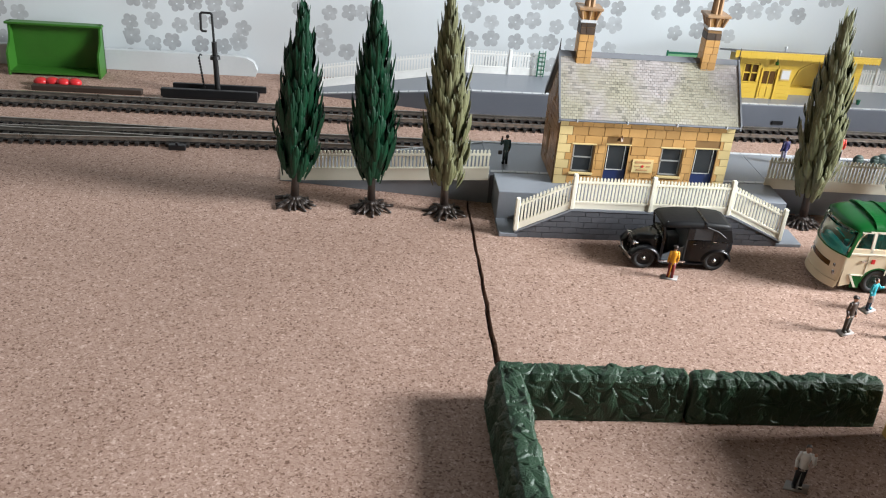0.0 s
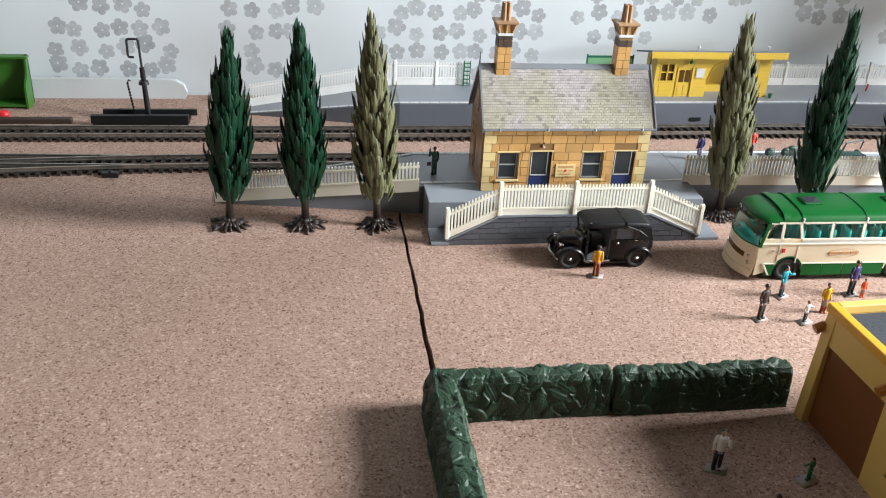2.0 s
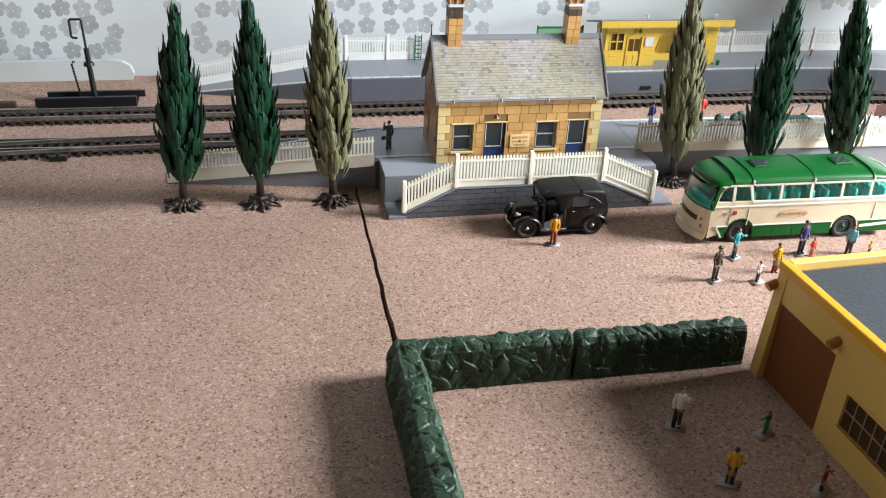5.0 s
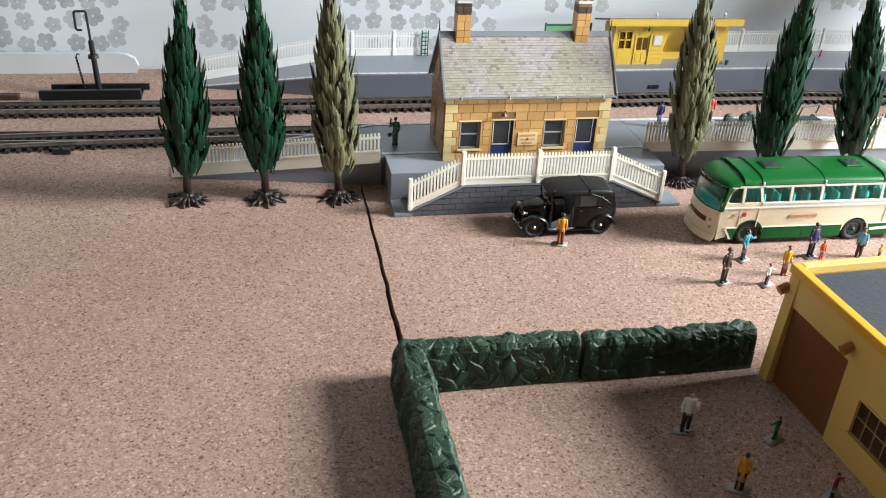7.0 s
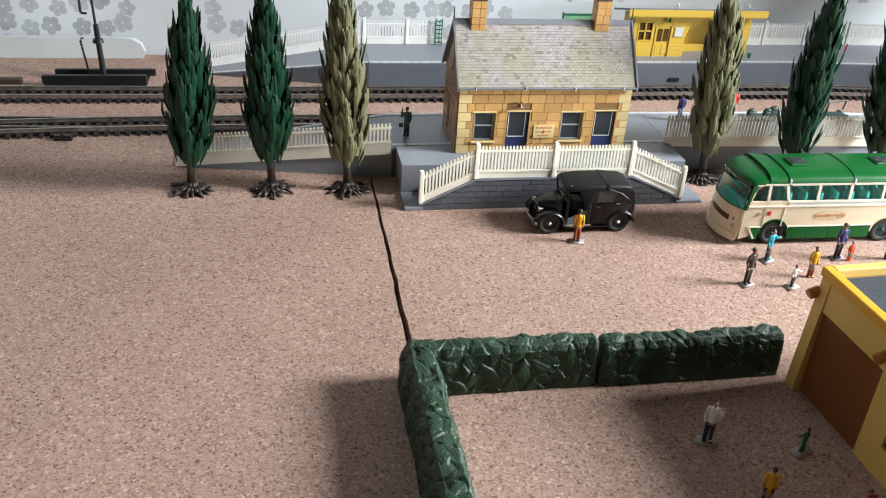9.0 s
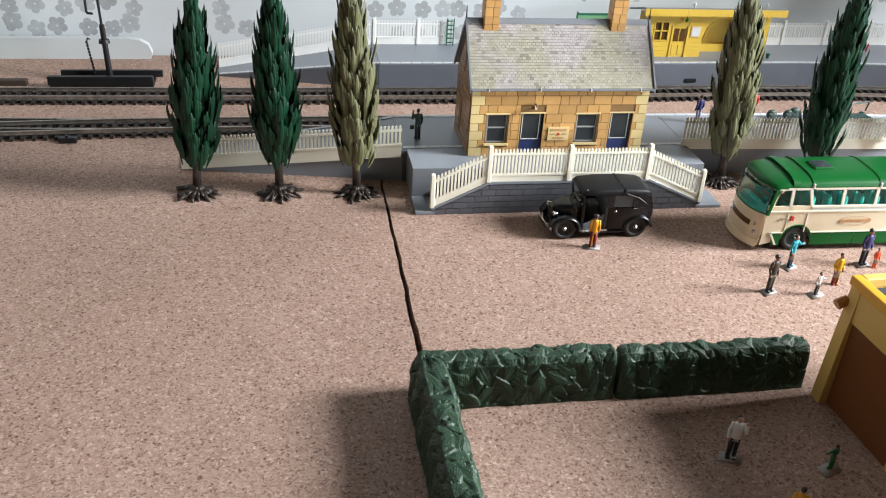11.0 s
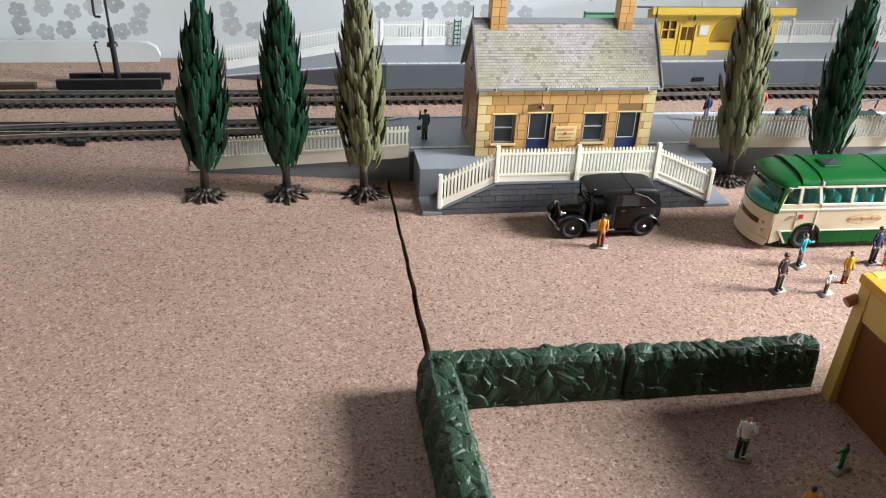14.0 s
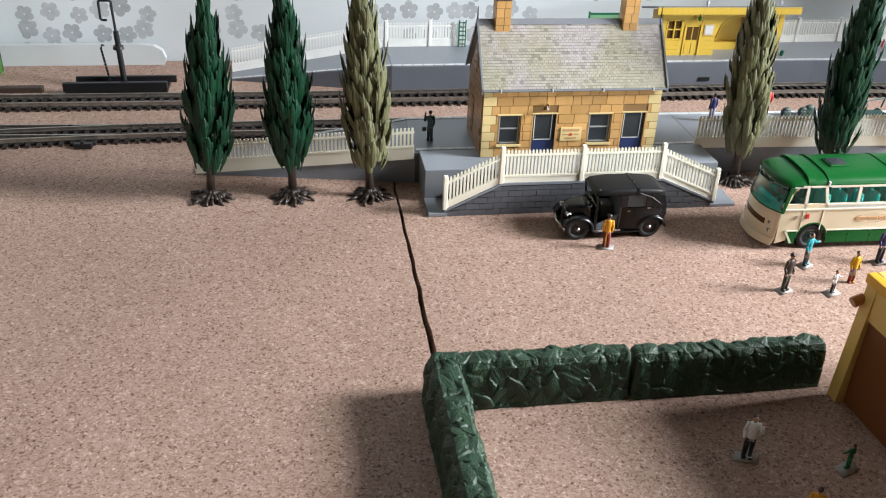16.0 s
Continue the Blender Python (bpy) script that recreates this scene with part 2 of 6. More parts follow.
def part(name, bm, material, parent, label="", smooth=False, m=None):
    """Links a bmesh, or a mesh that is shared, as one mesh object under a thing or a part."""
    me = mesh_of(name, bm, material) if isinstance(bm, bmesh.types.BMesh) else bm
    if smooth:
        for p in me.polygons:
            p.use_smooth = True
    ob = new(name, me)
    ob.parent = parent
    if m is not None:
        ob.matrix_basis = m
    return tagged(ob, label)


def solo(name, bm, material, label, category, group="", kind="", m=None, smooth=False):
    ob = part(name, bm, material, None, "", smooth, m)
    return tagged(ob, label, category, group, kind)


def box(bm, x0, x1, y0, y1, z0, z1, bev=0.0):
    r = bmesh.ops.create_cube(bm, size=1, matrix=Matrix.LocRotScale(((x0 + x1) / 2, (y0 + y1) / 2, (z0 + z1) / 2), None, (x1 - x0, y1 - y0, z1 - z0)))
    if bev:
        ed = list({e for v in r["verts"] for e in v.link_edges})
        bmesh.ops.bevel(bm, geom=ed, offset=bev, segments=1 if bev < 0.0005 else 2, affect="EDGES", profile=0.5)
    return bm


def B(*a, bev=0.0):
    return box(bmesh.new(), *a, bev=bev)


def cyl(bm, p0, p1, r0, r1=None, seg=10):
    p0, p1 = Vector(p0), Vector(p1)
    d = p1 - p0
    q = Vector((0, 0, 1)).rotation_difference(d)
    bmesh.ops.create_cone(bm, cap_ends=True, segments=seg, radius1=r0, radius2=r0 if r1 is None else r1, depth=d.length,
                          matrix=Matrix.LocRotScale((p0 + p1) / 2, q, None))
    return bm


def ball(bm, c, r, s=(1, 1, 1), u=10, v=8, rot=None):
    bmesh.ops.create_uvsphere(bm, u_segments=u, v_segments=v, radius=1, matrix=Matrix.LocRotScale(c, rot, (r * s[0], r * s[1], r * s[2])))
    return bm


def prism(bm, pts, axis, a, b):
    """A polygon pushed along an axis from a to b; pts are the two other coordinates, in xyz order."""
    def v(p, c):
        return bm.verts.new({"x": (c, p[0], p[1]), "y": (p[0], c, p[1]), "z": (p[0], p[1], c)}[axis])
    lo, hi = [v(p, a) for p in pts], [v(p, b) for p in pts]
    bm.faces.new(lo), bm.faces.new(hi)
    for i in range(len(pts)):
        j = (i + 1) % len(pts)
        bm.faces.new((lo[i], lo[j], hi[j], hi[i]))
    return bm


def tube(bm, pts, r, seg=8):
    for p, q in zip(pts, pts[1:]):
        cyl(bm, p, q, r, r, seg)
        ball(bm, q, r, u=seg, v=6)
    return bm


def loft(bm, rings, close=True, caps=True):
    rows = [[bm.verts.new(p) for p in ring] for ring in rings]
    n = len(rows[0])
    for a, b in zip(rows, rows[1:]):
        for i in range(n if close else n - 1):
            bm.faces.new((a[i], a[(i + 1) % n], b[(i + 1) % n], b[i]))
    if caps:
        bm.faces.new(rows[0]), bm.faces.new(rows[-1])
    return bm


# ---- room and baseboard ----
PATCHES = [(-0.232, 0.034, 0.054, 0.046), (-0.105, 0.068, 0.045, 0.018), (-0.115, 0.021, 0.030, 0.018), (0.060, 0.056, 0.080, 0.046),
           (0.200, 0.080, 0.052, 0.036), (0.262, 0.095, 0.055, 0.024), (-0.378, 0.028, 0.02, 0.03), (0.385, 0.085, 0.028, 0.028), (0.495, 0.075, 0.055, 0.036)]
ROOM = (-0.98, 1.08, -1.3, 0.285, -0.72, 1.6)      # x0 x1 y0 y1 z0 z1
X0, X1, Y0, Y1, Z0, Z1 = ROOM
M_PAPER = wallpaper_material(PATCHES)
solo("wall_north", B(X0 - 0.1, X1 + 0.1, Y1, Y1 + 0.1, Z0, Z1), M_PAPER, "white wallpaper with patches of grey flowers", "wall", kind="structure")
solo("wall_south", B(X0 - 0.1, X1 + 0.1, Y0 - 0.1, Y0, Z0, Z1), M_PLASTER, "plain dull painted room wall", "wall", kind="structure")
# the low opening is added only to hold the fill lamp
bm = bmesh.new()
for ya, yb, gaps in ((Y0, -1.12, ()), (-1.12, -0.64, (0.08, 0.36)), (-0.64, -0.43, ()), (-0.43, -0.03, (0.34, 0.74)), (-0.03, Y1, ())):
    cuts = (Z0, *gaps, Z1)
    for za, zb in zip(cuts[::2], cuts[1::2]):
        box(bm, X1, X1 + 0.1, ya, yb, za, zb)
solo("wall_east", bm, M_PLASTER, "plain dull painted wall with a window opening and an added fill lamp opening", "wall", kind="structure")
# unseen panels added to keep both lamps off the right of the north wall
solo("wall_bulkhead", box(B(0.62, 0.65, 0.015, Y1, 0.188, Z1), 0.625, 0.645, -0.35, 0.03, 0.0, 0.15), M_PLASTER, "unseen panels added to shade the right of the wallpaper", "wall", kind="structure")
# unseen wall, made pale to throw light back onto faces turned west
solo("wall_west", B(X0 - 0.1, X0, Y0, Y1, Z0, Z1), M_BOUNCE, "plain unseen room wall made pale to bounce light", "wall", kind="structure")
solo("ceiling", B(X0 - 0.1, X1 + 0.1, Y0 - 0.1, Y1 + 0.1, Z1, Z1 + 0.1), M_PLASTER, "plain dark painted ceiling", "ceiling", kind="structure")
solo("floor", B(X0 - 0.1, X1 + 0.1, Y0 - 0.1, Y1 + 0.1, Z0 - 0.1, Z0), M_CARPET, "plain brown carpeted floor", "floor", kind="structure")

GAP = -0.0148
base = thing("ground", pose(0, 0, 0), "pink-brown cork covered baseboards with a dark joint between them", "baseboard", kind="structure")


def board(x0, x1, y0, y1, jag0, jag1):
    """A cork-faced board; a jagged side follows the joint."""
    rnd = random.Random(4)
    n = 150
    ys = [y0 + (y1 - y0) * i / n for i in range(n + 1)]
    wander = [0.0007 * noise.noise(Vector((y * 45, 0.3, 0))) + 0.0004 * noise.noise(Vector((y * 160, 1.7, 0))) for y in ys]
    xa = [x0 + (jag0 and w + rnd.uniform(-0.00022, 0.00022) + 0.0012 * (-(y - 0.05) if y < 0.05 else 0)) for y, w in zip(ys, wander)]
    xb = [x1 + (jag1 and w + rnd.uniform(-0.00022, 0.00022) - 0.0024 * (0.05 - y if y < 0.05 else 0) / 0.3) for y, w in zip(ys, wander)]
    bm = bmesh.new()
    prism(bm, [*zip(xb, ys), *reversed([*zip(xa, ys)])], "z", -0.012, 0.0)
    return bm


part("board", board(X0 + 0.02, GAP - 0.0006, -0.75, 0.2800, 0, 1), M_CORK, base)
part("board", board(GAP + 0.0006, 1.00, -0.75, 0.284, 1, 0), M_CORK, base)
part("board_frame", B(X0 + 0.02, 0.99, -0.74, 0.262, -0.06, -0.012), M_EDGE, base)


# ---- fences ----
def picket_mesh(h, w=0.0011, d=0.0009):
    bm = bmesh.new()
    prism(bm, [(-w / 2, 0), (w / 2, 0), (w / 2, h - 0.0006), (0, h), (-w / 2, h - 0.0006)], "y", -d / 2, d / 2)
    return bm


PICKETS = {}


def fence_run(parent, p0, p1, h, mt, n, strip, post0=True, post1=True, mids=(), depth=0.0009, foot=0.0):
    """Pickets on two rails between two points of the fence's foot; strip: height of the solid band below."""
    p0, p1 = Vector(p0), Vector(p1)
    d = p1 - p0
    ang = math.atan2(d.y, d.x)
    L = math.hypot(d.x, d.y)
    slope = d.z / L
    M = Matrix.Translation(p0) @ Matrix.Rotation(ang, 4, "Z")
    w = L / n * 0.55
    key = (round(h - strip, 4), round(w, 5), mt.name)
    if key not in PICKETS:
        PICKETS[key] = mesh_of("picket", picket_mesh(h - strip - 0.0006, w, depth), mt)
    for i in range(n):
        x = (i + 0.5) * L / n
        part("picket", PICKETS[key], mt, parent, m=M @ Matrix.Translation((x, 0, slope * x + strip)))
    for z, t in ((strip - 0.0001, 0.0012), (h - 0.0042, 0.0011)):
        bm = bmesh.new()
        prism(bm, [(0, z), (L, z + slope * L), (L, z + t + slope * L), (0, z + t)], "y", -depth * 0.9, depth * 0.9)
        part("rail", bm, mt, parent, m=M)
    if strip > 0.001:
        bm = bmesh.new()
        prism(bm, [(0, 0), (L, slope * L), (L, strip + slope * L), (0, strip)], "y", -depth * 0.55, depth * 0.55)
        part("base_strip", bm, mt, parent, m=M)
    for f in ([0.0] if post0 else []) + list(mids) + ([1.0] if post1 else []):
        x = f * L
        part("post", B(x - 0.0012, x + 0.0012, -0.0013, 0.0013, slope * x - foot, slope * x + h + 0.0012, bev=0.0003), mt, parent, m=M)


# ---- near platform ----
PZ = 0.0195
plat = thing("station_platform", pose(0, 0, 0), "grey moulded plastic station platform with pale edging", "platform")
bm = B(0.0, 0.1762, 0.0196, 0.0476, 0, PZ, bev=0.0003)
part("front_block", bm, M_GREY, plat)
part("platform_top", B(-0.0025, 0.1762, 0.0477, 0.1, 0, PZ, bev=0.0002), M_GREY, plat)
bm = bmesh.new()
prism(bm, [(0.1763, 0.0476), (0.37, 0.0412), (0.60, 0.007), (0.615, 0.05), (0.40, 0.090), (0.30, 0.0985), (0.1763, 0.1)], "z", 0, PZ)
part("platform_extension", bm, M_GREY, plat)
bm = bmesh.new()
loft(bm, [[(-0.0026, 0.0447, 0), (-0.0026, 0.0447, PZ), (-0.0026, 0.099, PZ), (-0.0026, 0.099, 0)],
          [(-0.132, 0.0655, 0), (-0.132, 0.0655, 0.0012), (-0.132, 0.095, 0.0012), (-0.132, 0.095, 0)]])
part("ramp", bm, M_GREY, plat)
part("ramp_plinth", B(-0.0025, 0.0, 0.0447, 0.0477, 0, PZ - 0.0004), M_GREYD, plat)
# foot slabs of the two flights
part("foot_slab", B(-0.0005, 0.0105, -0.0002, 0.0196, 0, 0.0022, bev=0.0003), M_GREY, plat)
part("foot_slab", B(0.1655, 0.1815, -0.0002, 0.0196, 0, 0.0022, bev=0.0003), M_GREY, plat)
part("landing", B(0.040, 0.134, 0.0018, 0.0196, 0, PZ - 0.0002), M_GREY, plat)
for i in range(5):
    z = 0.0022 + (i + 1) * 0.0029
    part("step", B(0.0105 + i * 0.0059, 0.0402, 0.0018, 0.0195, z - 0.0029, z, bev=0.0002), M_GREY, plat)
    part("step", B(0.1338, 0.1655 - i * 0.0063, 0.0018, 0.0195, z - 0.0029, z, bev=0.0002), M_GREY, plat)


def para_top(x):
    return 0.003 + (0.0152 * (x - 0.0085) / 0.0315 if x < 0.04 else 0.0152 if x < 0.134 else 0.0152 * (0.168 - x) / 0.034)


bm = bmesh.new()
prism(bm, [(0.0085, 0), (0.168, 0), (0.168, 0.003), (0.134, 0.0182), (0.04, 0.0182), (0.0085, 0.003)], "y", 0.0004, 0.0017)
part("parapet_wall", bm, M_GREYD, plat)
rnd = random.Random(2)
for r in range(5):
    z0, z1 = r * 0.0037 + 0.0002, r * 0.0037 + 0.0035
    x = 0.0086 - (r % 2) * 0.004
    while x < 0.168:
        a, b = max(x, 0.0088), x + 0.0077
        lo = min(para_top(a + 0.0003), para_top(min(b, 0.1675)))
        if b < 0.168 and b - a > 0.002 and lo > z1 + 0.0003:
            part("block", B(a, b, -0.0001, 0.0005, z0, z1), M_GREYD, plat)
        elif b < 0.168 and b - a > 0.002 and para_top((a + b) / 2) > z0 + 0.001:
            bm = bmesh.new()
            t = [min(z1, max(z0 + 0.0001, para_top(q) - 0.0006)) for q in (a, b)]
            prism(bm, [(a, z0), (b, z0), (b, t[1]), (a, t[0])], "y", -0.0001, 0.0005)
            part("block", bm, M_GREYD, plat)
        x += 0.0080
bm = bmesh.new()
prism(bm, [(0.0085, 0.003), (0.04, 0.0182), (0.134, 0.0182), (0.168, 0.003), (0.168, 0.0042), (0.134, 0.0196), (0.04, 0.0196), (0.0085, 0.0042)], "y", -0.0004, 0.0026)
part("coping", bm, M_GREY, plat)
# white edging stones on both sides
tile = mesh_of("edging_stone", B(-0.0036, 0.0036, -0.0014, 0.0014, 0, 0.0004), M_TILE)
for i in range(24):
    x = 0.002 + i * 0.0077
    if x < 0.035 or x > 0.140:
        part("edging_stone", tile, M_TILE, plat, m=pose(x, 0.0494, PZ - 0.0001))
    part("edging_stone", tile, M_TILE, plat, m=pose(x, 0.0982, PZ - 0.0001))
for i in range(27):
    x = 0.1855 + i * 0.0077
    y = 0.1 - 0.0015 * (x - 0.1763) / 0.1237 if x < 0.30 else 0.0985 - 0.085 * (x - 0.30)
    part("edging_stone", tile, M_TILE, plat, m=pose(x, y - 0.0018, PZ - 0.0001, 0, 0, -0.7 if x < 0.3 else -4.8))
for i in range(16):
    x = -0.006 - i * 0.0077
    f = (-0.0026 - x) / 0.1294
    part("edging_stone", tile, M_TILE, plat, m=pose(x, 0.0972 - 0.004 * f, PZ - 0.0183 * f + 0.0001, 0, -8.1, 1.8))

fence = thing("picket_fence", pose(0, 0, 0), "cream plastic picket fence on the station steps", "fence", "station fences")
fence_run(fence, (0.0088, 0.0008, 0.0042), (0.0395, 0.0008, 0.0192), 0.0192, M_CREAM, 16, 0.0036, True, False)
fence_run(fence, (0.0398, 0.0008, 0.0192), (0.0855, 0.0008, 0.0192), 0.0205, M_CREAM, 23, 0.004)
fence_run(fence, (0.0868, 0.0008, 0.0192), (0.1322, 0.0008, 0.0192), 0.0205, M_CREAM, 23, 0.004, False)
fence_run(fence, (0.1335, 0.0008, 0.0192), (0.1672, 0.0008, 0.0040), 0.0192, M_CREAM, 17, 0.0036, False, True)
fence = thing("ramp_fence", pose(0, 0, 0), "cream plastic picket fence along the platform ramp", "fence", "station fences")
fence_run(fence, (-0.1315, 0.0645, 0.0008), (-0.0035, 0.0437, PZ - 0.0035), 0.0205, M_CREAM, 58, 0.0075, False, False)
fence = thing("platform_fence", pose(0, 0, 0), "cream plastic picket fence along the platform edge", "fence", "station fences")
fence_run(fence, (0.172, 0.0466, PZ - 0.0022), (0.368, 0.0405, PZ - 0.0022), 0.0218, M_CREAM, 88, 0.0060, False, False, mids=(0.43, 0.86))
fence_run(fence, (0.3685, 0.0405, PZ - 0.0022), (0.50, 0.0210, PZ - 0.0022), 0.0218, M_CREAM, 58, 0.0060, False, False)

# ---- far platform ----
farp = thing("far_platform", pose(0, 0, 0), "grey plastic platform with white edging beside the wall", "platform")
FRONT = [(0.0, 0.2035), (0.23, 0.2065), (0.34, 0.2085), (0.42, 0.2035), (0.474, 0.196), (0.56, 0.180), (0.66, 0.155)]
bm = bmesh.new()
prism(bm, FRONT + [(0.67, 0.21), (0.56, 0.255), (0.43, 0.259), (0.0, 0.252)], "z", 0, 0.0195)
part("platform_body", bm, M_GREY, farp)
bm = bmesh.new()
loft(bm, [[(-0.0001, 0.2037, 0), (-0.0001, 0.2037, 0.0193), (-0.0001, 0.252, 0.0193), (-0.0001, 0.252, 0)],
          [(-0.119, 0.232, 0), (-0.119, 0.232, 0.001), (-0.119, 0.250, 0.001), (-0.119, 0.250, 0)]])
part("ramp", bm, M_GREY, farp)
# thin front face whose darker grey paints in the shade
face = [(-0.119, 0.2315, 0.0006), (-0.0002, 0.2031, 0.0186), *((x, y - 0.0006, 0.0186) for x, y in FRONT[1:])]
part("front_wall", loft(bmesh.new(), [[(x, y, 0), (x, y, z), (x, y + 0.0005, z), (x, y + 0.0005, 0)] for x, y, z in face]), M_GREY_SHADE, farp, "grey platform face with its shade in the colour")
for (ax, ay), (bx, by) in zip(FRONT, FRONT[1:]):
    L = math.hypot(bx - ax, by - ay)
    k = max(1, round(L / 0.0078))
    ang = math.degrees(math.atan2(by - ay, bx - ax))
    for i in range(k):
        f = (i + 0.5) / k
        part("edging_stone", tile, M_TILE, farp, m=pose(ax + (bx - ax) * f, ay + (by - ay) * f + 0.0012, 0.0194, 0, 0, ang))
for i in range(15):
    f = (i + 0.5) / 15
    part("edging_stone", tile, M_TILE, farp, m=pose(-0.119 * f, 0.205 + 0.0283 * f, 0.0194 - 0.0183 * f, 0, -8.8, -13.4))
part("vent_slot", B(0.2440, 0.2530, 0.2052, 0.2070, 0.0040, 0.0068), M_BLACKP, farp)
fence = thing("far_fence", pose(0, 0, 0), "white plastic picket fence along the far platform", "fence", "station fences")
fence_run(fence, (-0.119, 0.249, 0.0008), (0.0, 0.2505, 0.0195), 0.0195, M_WHITE, 52, 0.0055, False)
fence_run(fence, (0.0005, 0.2505, 0.0195), (0.0625, 0.2515, 0.0195), 0.0195, M_WHITE, 27, 0.005, False, mids=(0.55,))
fence_run(fence, (0.318, 0.2550, 0.0195), (0.43, 0.2575, 0.0195), 0.0195, M_WHITE, 48, 0.005, False, mids=(0.27, 0.62))
fence_run(fence, (0.4305, 0.2575, 0.0195), (0.56, 0.2535, 0.0195), 0.0195, M_WHITE, 55, 0.005, mids=(0.33, 0.66))

# ---- station building ----
HX0, HX1, HY0, HY1, EZ, RY, RZ = 0.0345, 0.1405, 0.0355, 0.0805, 0.0636, 0.058, 0.0945
house = thing("station_house", pose(0, 0, 0), "honey stone station building with a grey slate roof", "station building")
OPEN = [(0.0645, 0.0782, PZ, 0.0457), (0.1187, 0.1325, PZ, 0.0457), (0.0444, 0.0567, 0.0275, 0.0452), (0.0983, 0.1112, 0.0275, 0.0452)]
xs = sorted({HX0, HX1, *(v for o in OPEN for v in o[:2])})
bm = bmesh.new()
for a, b in zip(xs, xs[1:]):
    o = [q for q in OPEN if q[0] <= a + 1e-6 and q[1] >= b - 1e-6]
    if not o:
        box(bm, a, b, HY0, HY0 + 0.0025, PZ, EZ)
    else:
        box(bm, a, b, HY0, HY0 + 0.0025, o[0][3], EZ)
        if o[0][2] > PZ:
            box(bm, a, b, HY0, HY0 + 0.0025, PZ, o[0][2])
wall = part("front_wall", bm, M_MORTAR, house)
part("back_wall", B(HX0, HX1, HY1 - 0.0025, HY1, PZ, EZ), M_MORTAR, house)
GPTS = [(HY0 + 0.0026, PZ), (HY1 - 0.0026, PZ), (HY1 - 0.0026, EZ), (RY, RZ - 0.003), (HY0 + 0.0026, EZ)]
gables = []
for a, b in ((HX0 + 0.0002, HX0 + 0.0025), (HX1 - 0.0025, HX1 - 0.0002)):
    bm = bmesh.new()
    prism(bm, GPTS, "x", a, b)
    gables.append(part("gable_wall", bm, M_MORTAR, house))
part("inner_floor", B(HX0 + 0.003, HX1 - 0.003, HY0 + 0.003, HY1 - 0.003, PZ - 0.0002, PZ + 0.0003), M_INT, house)


def stones(parent, u0, u1, w0, w1, holes, make, mt, seed, quoin=True):
    """Random ashlar laid in courses between the openings; some stones are two courses high."""
    rnd = random.Random(seed)
    course, z, taken = [], w0, []
    while z < w1 - 0.001:
        h = rnd.choice((0.0038, 0.0046, 0.0056))
        if z + h > w1 - 0.002:
            h = w1 - z
        course.append((z, z + h))
        z += h
    for k, (za, zb) in enumerate(course):
        q = 0.0052 if k % 2 else 0.0080
        cuts = [(u0, u0 + q, True)] if quoin else []
        x, end = (u0 + q, u1 - q) if quoin else (u0, u1)
        while x < end - 1e-5:
            w = rnd.uniform(0.0045, 0.0110)
            if end - x - w < 0.003:
                w = end - x
            cuts.append((x, x + w, False))
            x += w
        if quoin:
            cuts.append((u1 - q, u1, True))
        for a, b, pale in cuts:
            segs = [(a, b)]
            for o in holes:
                if zb > o[2] + 0.0006 and za < o[3] - 0.0006:
                    segs = [s for p, q2 in segs for s in ((p, min(q2, o[0])), (max(p, o[1]), q2)) if s[1] - s[0] > 0.0008]
            for p, q2 in segs:
                if q2 - p > 0.0011:
                    make(parent, p + 0.00017, q2 - 0.00017, za + 0.00017, zb - 0.00017, M_QUOIN if pale else mt)


def front_stone(parent, a, b, za, zb, mt):
    part("stone", B(a, b, HY0 - 0.0004, HY0 + 0.0002, za, zb), mt, parent)


stones(wall, HX0, HX1, PZ, EZ - 0.0008, [(o[0] - 0.0006, o[1] + 0.0006, o[2], o[3] + 0.0008) for o in OPEN], front_stone, M_STONE, 5)
# gable stones take the darker copy, shade included in their colour
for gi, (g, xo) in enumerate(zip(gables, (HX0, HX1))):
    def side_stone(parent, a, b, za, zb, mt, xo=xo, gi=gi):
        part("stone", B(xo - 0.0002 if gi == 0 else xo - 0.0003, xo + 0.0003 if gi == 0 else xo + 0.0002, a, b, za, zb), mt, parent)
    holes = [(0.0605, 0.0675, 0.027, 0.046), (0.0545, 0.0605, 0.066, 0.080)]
    stones(g, HY0 + 0.0028, HY1 - 0.0028, PZ, EZ, holes, side_stone, M_STONE_SHADE, 9 + gi, False)
    z = EZ
    while z < RZ - 0.008:
        f = (z + 0.0045 - EZ) / (RZ - EZ)
        stones(g, HY0 + 0.003 + f * (RY - HY0), HY1 - 0.003 - f * (HY1 - RY), z, z + 0.0045, holes, side_stone, M_STONE_SHADE, 30 + gi, False)
        z += 0.0045
    if gi == 0:
        for n_, (a, b, za, zb) in enumerate(((0.0608, 0.0672, 0.0275, 0.0455), (0.0548, 0.0602, 0.0665, 0.0795))):
            w = part("window", B(HX0 - 0.0003, HX0 + 0.0005, a, b, za, zb), M_STONE_SHADE, house)
            part("pane", B(HX0 - 0.0005, HX0 - 0.0003, a + 0.0008, b - 0.0008, za + 0.0008, zb - 0.0008), M_MORTAR, w)

